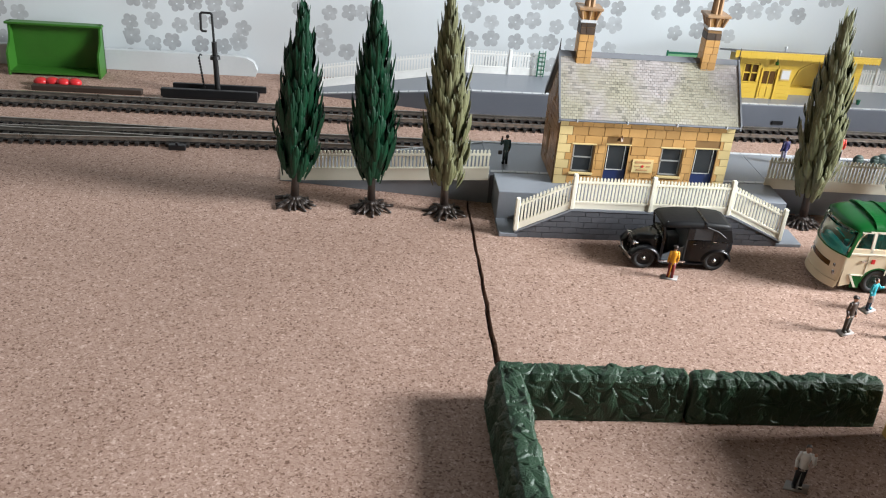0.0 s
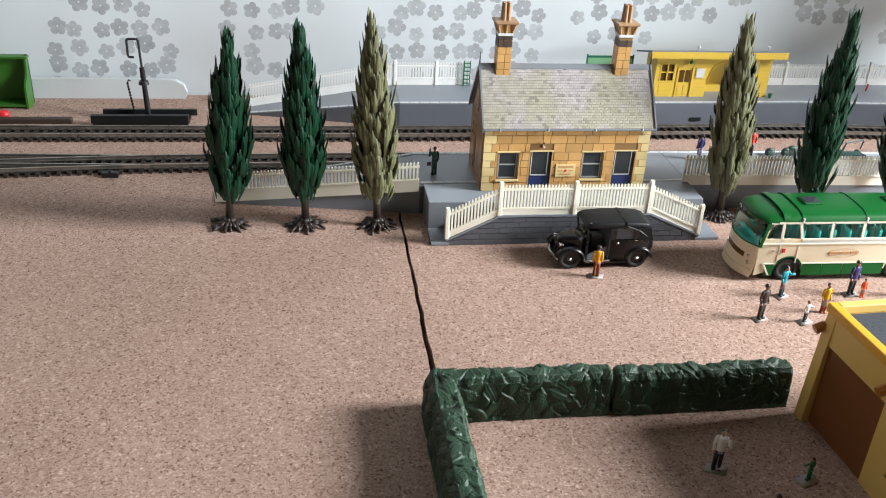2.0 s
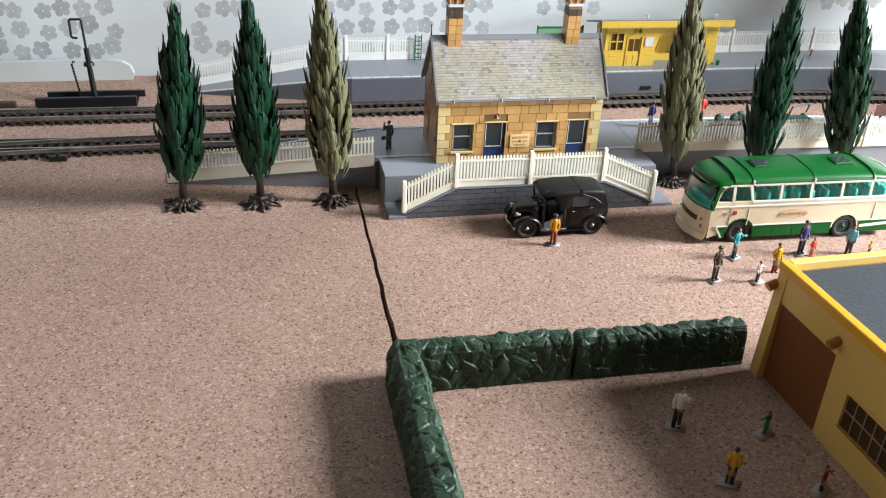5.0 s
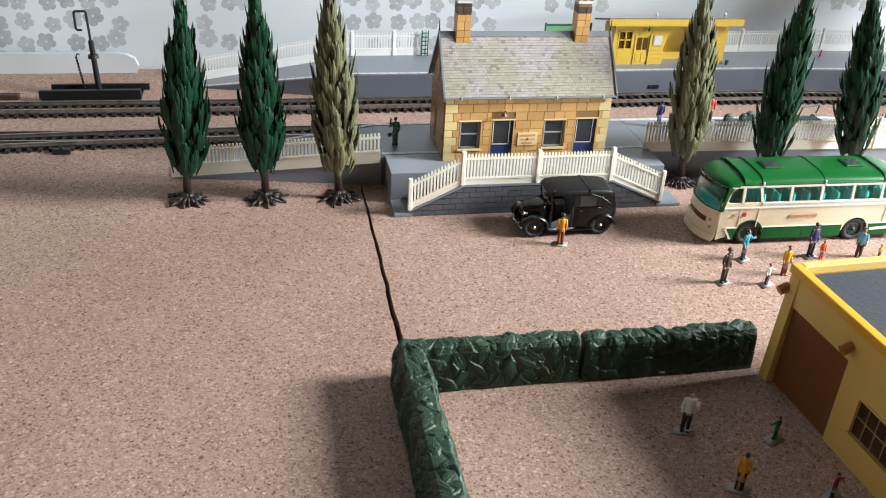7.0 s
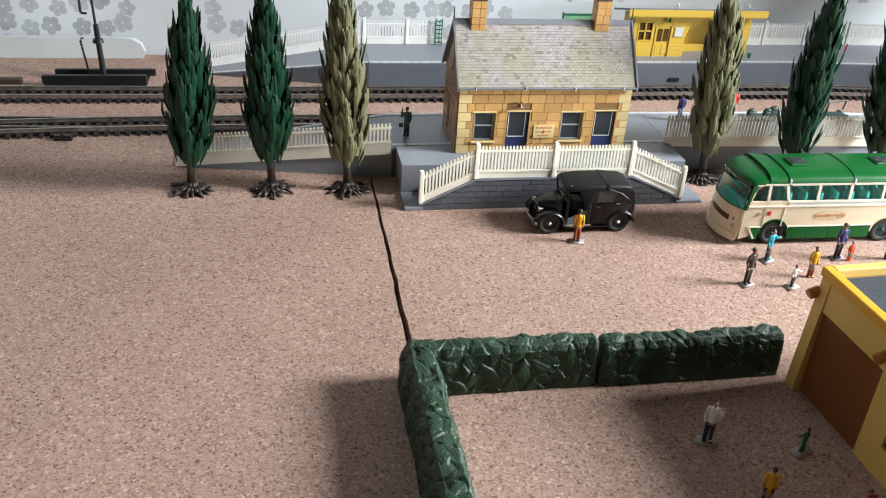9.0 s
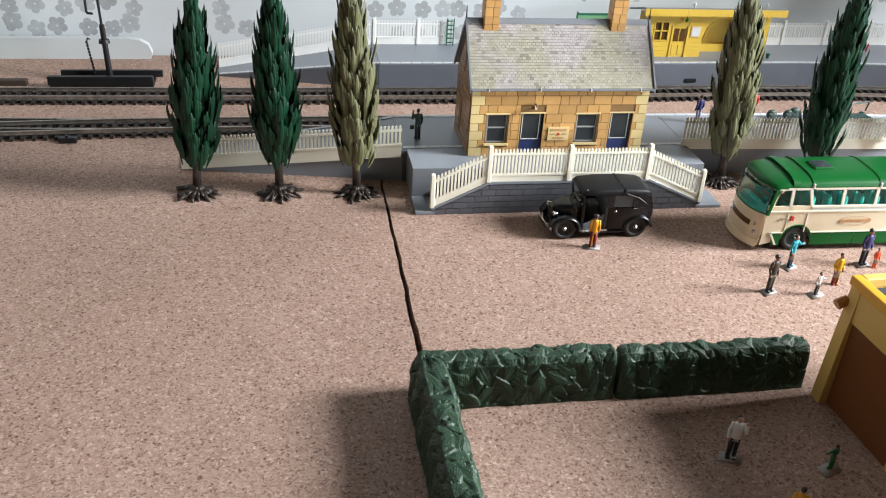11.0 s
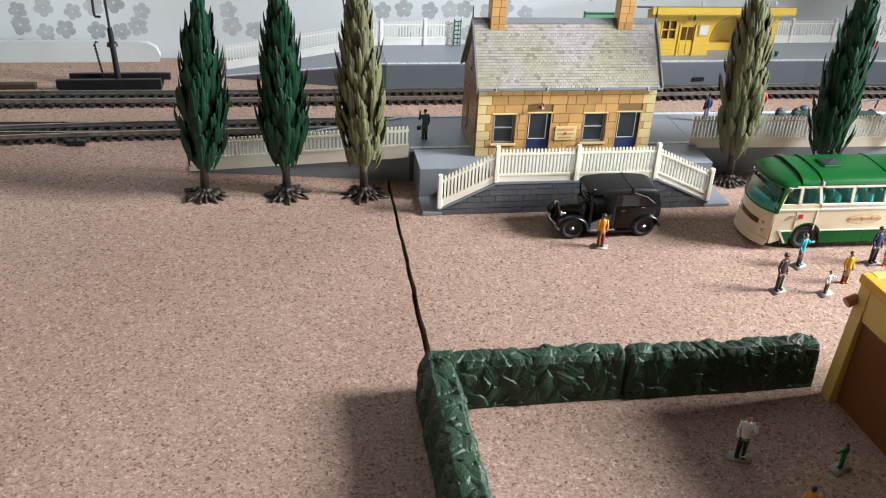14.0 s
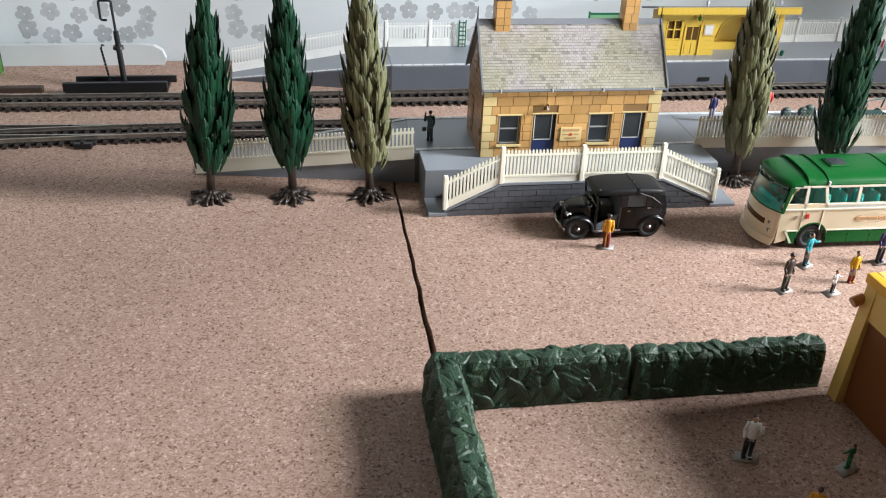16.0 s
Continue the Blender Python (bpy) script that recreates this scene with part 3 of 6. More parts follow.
for k, (a, b, za, zb) in enumerate(OPEN):
    if k < 2:
        d = part("door", B(a, b, HY0 + 0.0012, HY0 + 0.0022, za, zb), M_NAVY, house, "navy blue half-glazed door")
        part("pane", B(a + 0.0006, b - 0.0005, HY0 + 0.0009, HY0 + 0.0012, za + 0.0105, zb - 0.0008), M_GLASSD, d)
        for c in ((a + 0.0010, a + 0.0014, za + 0.0101, zb - 0.0006), (b - 0.0024, b - 0.0020, za + 0.0101, zb - 0.0006), (a + 0.001, b - 0.0020, za + 0.0100, za + 0.0105)):
            part("glazing_bar", B(c[0], c[1], HY0 + 0.0006, HY0 + 0.0010, c[2], c[3]), M_WFRAME, d)
        part("lintel", B(a - 0.0009, b + 0.0009, HY0 - 0.0006, HY0 + 0.0012, zb, zb + 0.0009, bev=0.0002), M_QUOIN, house)
        for x in (a - 0.0008, b):
            part("jamb", B(x, x + 0.0008, HY0 - 0.0005, HY0 + 0.0012, za, zb), M_STONE, house)
    else:
        w = part("window", B(a, b, HY0 + 0.0014, HY0 + 0.0022, za, zb), M_GLASSD, house)
        zm = (za + zb) / 2 + 0.0006
        for c in ((a + 0.0002, a + 0.0009, za, zb), (b - 0.0009, b - 0.0002, za, zb), (a, b, za + 0.0001, za + 0.0009), (a, b, zb - 0.0006, zb - 0.0001), (a, b, zm - 0.0004, zm + 0.0004)):
            part("sash_bar", B(c[0], c[1], HY0 + 0.0008, HY0 + 0.0014, c[2], c[3]), M_SASH, w)
        part("sill", B(a - 0.0012, b + 0.0012, HY0 - 0.0013, HY0 + 0.0014, za - 0.0014, za, bev=0.0002), M_QUOIN, house)
        part("lintel", B(a - 0.0012, b + 0.0012, HY0 - 0.0007, HY0 + 0.0012, zb, zb + 0.001, bev=0.0002), M_QUOIN, house)

# roof: two slabs with slates laid in rows
OV = 0.0028
RX0, RX1 = HX0 - 0.0012, HX1 + 0.0012
for side in (-1, 1):
    ye = HY0 - OV if side < 0 else HY1 + OV
    ze = EZ - 0.0018
    bm = bmesh.new()
    prism(bm, [(ye, ze), (RY, RZ - 0.0003), (RY, RZ - 0.0018), (ye, ze - 0.0015)], "x", RX0, RX1)
    rf = part("roof", bm, M_SLATEB, house, "grey slate roof with pale lichen")
    d = Vector((0, RY - ye, RZ - 0.0003 - ze))
    L = d.length
    ang = math.atan2(d.z, d.y)
    verts, faces = [], []
    rnd = random.Random(11 + side)
    nr, pit = 24, L / 24
    cw = (RX1 - RX0) / 46
    for r in range(nr):
        x = RX0 + (-cw / 2 if r % 2 else 0)
        while x < RX1 - 0.0003:
            a, b = max(x, RX0) + 0.00009, min(x + cw, RX1) - 0.00009
            if b - a > 0.0004:
                lift = 0.00022 + rnd.uniform(0, 0.00010)
                i0 = len(verts)
                for s, up in ((r * pit, lift), ((r + 1) * pit - 0.0001, 0.0001)):
                    for q in (a, b):
                        for e in (up - 0.0003, up):
                            c, sn = math.cos(ang), math.sin(ang)
                            verts.append((q, ye + s * c - e * sn * (1 if side < 0 else 1), ze + s * sn + e * abs(c)))
                faces += [tuple(i0 + j for j in f) for f in ((1, 3, 7, 5), (0, 1, 5, 4), (2, 6, 7, 3), (0, 2, 3, 1), (4, 5, 7, 6))]
            x += cw
    me = bpy.data.meshes.new("slate_cladding")
    me.from_pydata(verts, [], faces)
    tagged(part("slate_cladding", me, None, rf), kind="stuff")


def slate_material():
    m = bpy.data.materials.new("roof_slates")
    m.use_nodes = True
    n, l = m.node_tree.nodes, m.node_tree.links
    b = n["Principled BSDF"]
    b.inputs["Roughness"].default_value = 0.6
    g, co, nz = n.new("ShaderNodeNewGeometry"), n.new("ShaderNodeTexCoord"), n.new("ShaderNodeTexNoise")
    nz.inputs["Scale"].default_value, nz.inputs["Detail"].default_value = 38, 5
    l.new(co.outputs["Object"], nz.inputs["Vector"])
    r1, r2 = n.new("ShaderNodeValToRGB"), n.new("ShaderNodeValToRGB")
    e = r1.color_ramp.elements
    e[0].position, e[0].color = 0.0, (0.19, 0.185, 0.17, 1)
    e[1].position, e[1].color = 1.0, (0.37, 0.355, 0.33, 1)
    x = e.new(0.12)
    x.color = (0.30, 0.285, 0.255, 1)
    e = r2.color_ramp.elements
    e[0].position, e[0].color = 0.40, (0.93, 0.90, 0.74, 1)
    e[1].position, e[1].color = 0.60, (1.08, 1.02, 1.08, 1)
    l.new(g.outputs["Random Per Island"], r1.inputs[0]), l.new(nz.outputs[0], r2.inputs[0])
    mu = n.new("ShaderNodeMix")
    mu.data_type, mu.blend_type = "RGBA", "MULTIPLY"
    mu.inputs[0].default_value = 1
    l.new(r1.outputs[0], mu.inputs[6]), l.new(r2.outputs[0], mu.inputs[7]), l.new(mu.outputs[2], b.inputs["Base Color"])
    return m


M_SLATE = slate_material()
for ob in [o for o in bpy.data.objects if o.name.startswith("slate_cladding")]:
    ob.data.materials.append(M_SLATE)
part("ridge_cap", prism(bmesh.new(), [(RY - 0.0022, RZ - 0.0022), (RY, RZ + 0.0006), (RY + 0.0022, RZ - 0.0022), (RY, RZ - 0.0008)], "x", RX0, RX1), M_LEAD, house)
gut = part("gutter", tube(bmesh.new(), [(RX0, HY0 - OV - 0.0004, EZ - 0.0026), (RX1, HY0 - OV - 0.0004, EZ - 0.0026)], 0.0006, 6), M_LEAD, house)
for xb in (0.0435, 0.0735, 0.1035, 0.1335):
    part("bracket", B(xb - 0.0003, xb + 0.0003, HY0 - OV - 0.0012, HY0 - OV, EZ - 0.0034, EZ - 0.0017), M_TILE, gut)
for xg in (RX0 - 0.0004, RX1 + 0.0004):
    bm = bmesh.new()
    prism(bm, [(HY0 - OV - 0.0006, EZ - 0.0042), (RY, RZ - 0.002), (HY1 + OV + 0.0006, EZ - 0.0042), (HY1 + OV + 0.0006, EZ - 0.0008), (RY, RZ + 0.0012), (HY0 - OV - 0.0006, EZ - 0.0008)], "x", xg - 0.0005, xg + 0.0005)
    part("barge_board", bm, M_LEAD, house)
    part("finial", cyl(bmesh.new(), (xg, RY, RZ - 0.004), (xg, RY, RZ + 0.0075), 0.0007, 0.0002, 6), M_BLACKP, house)


def chimney(cx):
    zb, zt, w, d = 0.0840, 0.1130, 0.0041, 0.0041
    c = part("chimney", B(cx - w, cx + w, RY - d, RY + d, zb, zt), M_MORTAR, house, "tall stone chimney with a sooty top")
    rnd = random.Random(int(cx * 1e4))
    z, k = zb + 0.0002, 0
    while z < zt - 0.002:
        h = rnd.choice((0.0042, 0.0052))
        h = min(h, zt - z)
        split = cx + rnd.uniform(-0.0012, 0.0012)
        ys = RY + rnd.uniform(-0.001, 0.001)
        mt = M_SOOT if z > zt - 0.0085 else M_STONE
        for a, b in ((cx - w, split - 0.00015), (split + 0.00015, cx + w)):
            part("stone", B(a, b, RY - d - 0.0003, RY - d + 0.0002, z, z + h - 0.0003), mt, c)
        for a, b in ((RY - d, ys - 0.00015), (ys + 0.00015, RY + d)):
            part("stone", B(cx - w - 0.0003, cx - w + 0.0002, a, b, z, z + h - 0.0003), mt, c)
            part("stone", B(cx + w - 0.0002, cx + w + 0.0003, a, b, z, z + h - 0.0003), mt, c)
        z += h
    part("band", B(cx - w - 0.0006, cx + w + 0.0006, RY - d - 0.0006, RY + d + 0.0006, zt, zt + 0.0016), M_TILE, c)
    part("corbel_core", B(cx - w + 0.0004, cx + w - 0.0004, RY - d + 0.0004, RY + d - 0.0004, zt + 0.0016, zt + 0.0072), M_STONE, c)
    for sx in (-1, 1):
        for sy in (-1, 0, 1):
            part("corbel", cyl(bmesh.new(), (cx + sx * (w - 0.0002), RY + sy * (d - 0.0003), zt + 0.0016), (cx + sx * (w + 0.0012), RY + sy * (d + 0.0008), zt + 0.0072), 0.0008, 0.0013, 6), M_CHIM, c)
    for sy in (-1, 1):
        part("corbel", cyl(bmesh.new(), (cx, RY + sy * (d - 0.0003), zt + 0.0016), (cx, RY + sy * (d + 0.0008), zt + 0.0072), 0.0008, 0.0012, 6), M_CHIM, c)
    part("cap", B(cx - w - 0.0030, cx + w + 0.0030, RY - d - 0.0026, RY + d + 0.0026, zt + 0.0072, zt + 0.0088, bev=0.0003), M_CHIM, c)
    for sx in (-1, 1):
        for sy in (-1, 1):
            p = part("chimney_pot", cyl(bmesh.new(), (cx + sx * 0.0013, RY + sy * 0.0016, zt + 0.0088), (cx + sx * 0.0013, RY + sy * 0.0016, zt + 0.0190), 0.0015, 0.0012, 8), M_CHIM, c)


M_CHIM = mat("chimney_cap_stone", (0.40, 0.25, 0.13), 0.45, (0.28, 0.16, 0.08), 150, 0.7)
M_SOOT = mat("sooty_stone", (0.10, 0.06, 0.035), 0.5, (0.03, 0.022, 0.018), 200, 0.7, per=0.3)
chimney(0.0468), chimney(0.1222)
bm = tube(bmesh.new(), [(0.0717, HY0 - 0.0003, 0.0490), (0.0717, HY0 - 0.003, 0.0525), (0.0717, HY0 - 0.005, 0.0520), (0.0708, HY0 - 0.0052, 0.0508)], 0.0006, 6)
M_BRASS = mat("dull_brass_paint", (0.17, 0.085, 0.035), 0.4)
lamp = part("wall_lamp", bm, M_BRASS, house)
part("shade", cyl(bmesh.new(), (0.0706, HY0 - 0.0045, 0.0505), (0.0706, HY0 - 0.0045, 0.0525), 0.0020, 0.0008, 10), M_BRASS, lamp)
sign = part("name_board", B(0.0815, 0.0942, HY0 - 0.0011, HY0 - 0.0004, 0.0293, 0.0375), M_QUOIN, house, "cream notice board with brown bars and a red disc")
for z0, z1, a, b in ((0.0352, 0.0365, 0.083, 0.0927), (0.0305, 0.0314, 0.0845, 0.0912), (0.0330, 0.0337, 0.083, 0.0858), (0.0330, 0.0337, 0.0900, 0.0927)):
    part("text_bar", B(a, b, HY0 - 0.0013, HY0 - 0.0011, z0, z1), M_EMBL, sign)
part("disc", cyl(bmesh.new(), (0.0878, HY0 - 0.0011, 0.0333), (0.0878, HY0 - 0.0014, 0.0333), 0.0008, seg=12), M_RED, sign)


# ---- tracks ----
def at_x(line, x):
    for (ax, ay), (bx, by) in zip(line, line[1:]):
        if ax <= x <= bx:
            f = (x - ax) / (bx - ax)
            return ay + (by - ay) * f, math.atan2(by - ay, bx - ax)
    return line[-1][1], 0.0


def smooth_line(pts, n=6):
    for _ in range(3):
        out = [pts[0]]
        for a, b in zip(pts, pts[1:]):
            out += [(a[0] * 0.75 + b[0] * 0.25, a[1] * 0.75 + b[1] * 0.25), (a[0] * 0.25 + b[0] * 0.75, a[1] * 0.25 + b[1] * 0.75)]
        pts = out + [pts[-1]]
    return pts


SLEEPER = mesh_of("sleeper", B(-0.0011, 0.0011, -0.0138, 0.0138, 0, 0.0022), M_SLEEPER)


def rail_part(parent, line, off, z=0.0022):
    pts = []
    for i, (x, y) in enumerate(line):
        a, b = line[max(0, i - 1)], line[min(len(line) - 1, i + 1)]
        d = Vector((b[0] - a[0], b[1] - a[1])).normalized()
        pts.append((x - d.y * off, y + d.x * off, -d.y, d.x))
    prof = [(-0.0007, 0), (0.0007, 0), (0.0007, 0.0005), (0.0003, 0.0007), (0.0003, 0.0018), (0.0006, 0.002), (0.0006, 0.0026), (-0.0006, 0.0026), (-0.0006, 0.002), (-0.0003, 0.0018), (-0.0003, 0.0007), (-0.0007, 0.0005)]
    bm = bmesh.new()
    loft(bm, [[(x + nx * u, y + ny * u, z + w) for u, w in prof] for x, y, nx, ny in pts])
    part("rail", bm, M_RAIL, parent)


def track(label, line, x0, x1, pitch=0.0066, w=1.0):
    t = thing("railway_track", pose(0, 0, 0), label, "railway track", "tracks")
    line = smooth_line(line)
    x = x0
    while x < x1:
        y, a = at_x(line, x)
        part("sleeper", SLEEPER, M_SLEEPER, t, m=pose(x, y, 0, 0, 0, math.degrees(a)))
        x += pitch * math.cos(a)
    for off in (-0.0083, 0.0083):
        rail_part(t, line, off)
    for off in (-0.0083, 0.0083):
        pts = line
        bm = bmesh.new()
        loft(bm, [[(px, py + off - 0.001, 0), (px, py + off + 0.001, 0), (px, py + off + 0.001, 0.0012), (px, py + off - 0.001, 0.0012)] for px, py in pts])
        part("sleeper_web", bm, M_SLEEPER, t)
    return t


TA = [(-0.75, 0.189), (-0.35, 0.187), (0.0, 0.1835), (0.15, 0.1855), (0.30, 0.1885), (0.38, 0.1865), (0.46, 0.178), (0.60, 0.150), (0.68, 0.125)]
track("dark plastic sleeper track with nickel rails by the far platform", TA, -0.7, 0.675)
TB = [(-0.75, 0.116), (-0.33, 0.1165), (-0.20, 0.1265), (-0.10, 0.1285), (0.0, 0.1285), (0.25, 0.130), (0.40, 0.1235), (0.60, 0.090)]
track("dark plastic sleeper track with nickel rails behind the station", TB, -0.7, 0.58)
TC = [(-0.75, 0.150), (-0.33, 0.1325), (-0.20, 0.1275), (-0.185, 0.127)]
t = track("diverging turnout track with nickel rails", TC, -0.7, -0.235)
bm = B(-0.209, -0.198, 0.1060, 0.1105, 0, 0.0036, bev=0.0004)
box(bm, -0.2045, -0.2030, 0.1065, 0.1080, 0.0036, 0.0052)
solo("point_motor_box", bm, M_BLACKP, "black plastic turnout switch box beside the track", "switch box")

# ---- trees ----
def tree(x, y, height, mt, seed, lean=(0, 0), label=""):
    t = thing("tree", pose(x, y, 0, lean[1], lean[0], 0), label, "tree", "poplar trees")
    rnd = random.Random(seed)
    cb = 0.0195
    H = height - cb
    tr = cyl(bmesh.new(), (0, 0, 0.002), (0, 0, cb + 0.012), 0.0027, 0.0019, 10)
    cyl(tr, (0, 0, cb), (0, 0, height * 0.86), 0.0019, 0.0006, 8)
    part("trunk", tr, M_TRUNK, t, smooth=True)
    for i in range(13):
        a = i / 13 * 6.283 + rnd.uniform(-0.2, 0.2)
        r = rnd.uniform(0.0095, 0.0140)
        pts = [Vector((0.001 * math.cos(a), 0.001 * math.sin(a), 0.0055))]
        for f, z in ((0.3, 0.0032), (0.6, 0.0018), (1.0, 0.0006)):
            b = a + rnd.uniform(-0.12, 0.12)
            pts.append(Vector((r * f * math.cos(b), r * f * math.sin(b), z)))
        bm = bmesh.new()
        for k, (p, q) in enumerate(zip(pts, pts[1:])):
            cyl(bm, p, q, 0.0016 - 0.0003 * k, 0.0013 - 0.0003 * k, 7)
        if rnd.random() < 0.6:
            b = a + rnd.choice((-0.45, 0.45))
            cyl(bm, pts[1], (r * 0.85 * math.cos(b), r * 0.85 * math.sin(b), 0.0007), 0.001, 0.0005, 6)
        part("root", bm, M_TRUNK, t, smooth=True)
    bm = bmesh.new()

    PROF = [(0.0, 0.0085), (0.12, 0.0132), (0.3, 0.0155), (0.5, 0.0134), (0.7, 0.0098), (0.82, 0.0066), (0.86, 0.0026), (1.02, 0.0012)]

    def radius(f):
        for (a, ra), (b, rb) in zip(PROF, PROF[1:]):
            if f <= b:
                return ra + (rb - ra) * (f - a) / (b - a)
        return 0.001

    def leaf(p, out, L, w, tilt):
        """A pointed, slightly cupped lobe that grows up and out."""
        up = (Vector((0, 0, 1)) + out * tilt).normalized()
        side = up.cross(out).normalized()
        nor = side.cross(up).normalized()
        if nor.dot(out) < 0:
            nor = -nor
        for off, f0, f1, wide in ((0, 0.0, 1.0, 1.15), (-0.8, 0.30, 0.84, 0.58), (0.85, 0.22, 0.74, 0.58)):
            rows = []
            for f, k, b in ((0, 0.55, 0), (0.3, 0.95, 0.45), (0.55, 1.0, 0.65), (0.75, 0.72, 0.6), (0.9, 0.40, 0.45), (1.0, 0.06, 0.2)):
                g = f0 + (f1 - f0) * f
                c = p + up * (L * g) + nor * (b * w * 0.85 - 0.15 * w * abs(off)) + side * (off * w * (0.55 + 0.75 * f))
                q = w * k * wide
                rows.append([c + side * q - nor * (0.22 * q), c + side * (0.3 * q) + nor * (0.22 * q), c - side * (0.3 * q) + nor * (0.22 * q), c - side * q - nor * (0.22 * q), c - nor * (0.34 * q)])
            loft(bm, rows)

    n, ga = 270, 2.39996
    for i in range(n):
        f = ((i + 0.5) / n) ** 0.9
        r = radius(f) * rnd.uniform(0.58, 1.0)
        a = i * ga + rnd.uniform(-0.3, 0.3)
        out = Vector((math.cos(a), math.sin(a), 0))
        L = rnd.uniform(0.0105, 0.0205)
        w = rnd.uniform(0.0013, 0.0022) * (1.15 - 0.45 * f)
        z = cb - 0.003 + H * f * 0.86
        leaf(Vector((0, 0, z)) + out * (r * 0.82), out, min(L, height - z), w, rnd.uniform(0.02, 0.26) * (1.25 - 0.6 * f))
    for i in range(6):
        a = i * 1.7
        leaf(Vector((0.0012 * math.cos(a), 0.0012 * math.sin(a), height - 0.030 + 0.0030 * i)), Vector((math.cos(a), math.sin(a), 0)), 0.0155, 0.0014, 0.02)
    # dense heart, so that little light shows through
    rings = [[(0.56 * radius(f) * math.cos(k * 0.7854), 0.56 * radius(f) * math.sin(k * 0.7854), cb + 0.003 + H * f * 0.9) for k in range(8)] for f in (0.0, 0.1, 0.25, 0.45, 0.65, 0.82, 0.95)]
    loft(bm, rings)
    part("crown", bm, mt, t)
    return t


DG, OL = "dark green moulded plastic poplar tree with splayed roots", "olive green moulded plastic poplar tree with splayed roots"
tree(-0.1203, 0.0322, 0.122, M_TREE1, 1, (2.7, 0), DG)
tree(-0.0745, 0.0304, 0.1275, M_TREE1, 2, (-0.4, 0), DG)
tree(-0.0305, 0.0281, 0.1345, M_TREE2, 3, (-2.4, 0), OL)
tree(0.1958, 0.0321, 0.136, M_TREE2, 4, (-3.3, 0), OL)
tree(0.2500, 0.0245, 0.142, M_TREE1, 5, (0.5, 0), DG)
tree(0.3170, 0.0260, 0.139, M_TREE1, 6, (-9.0, 0), DG)


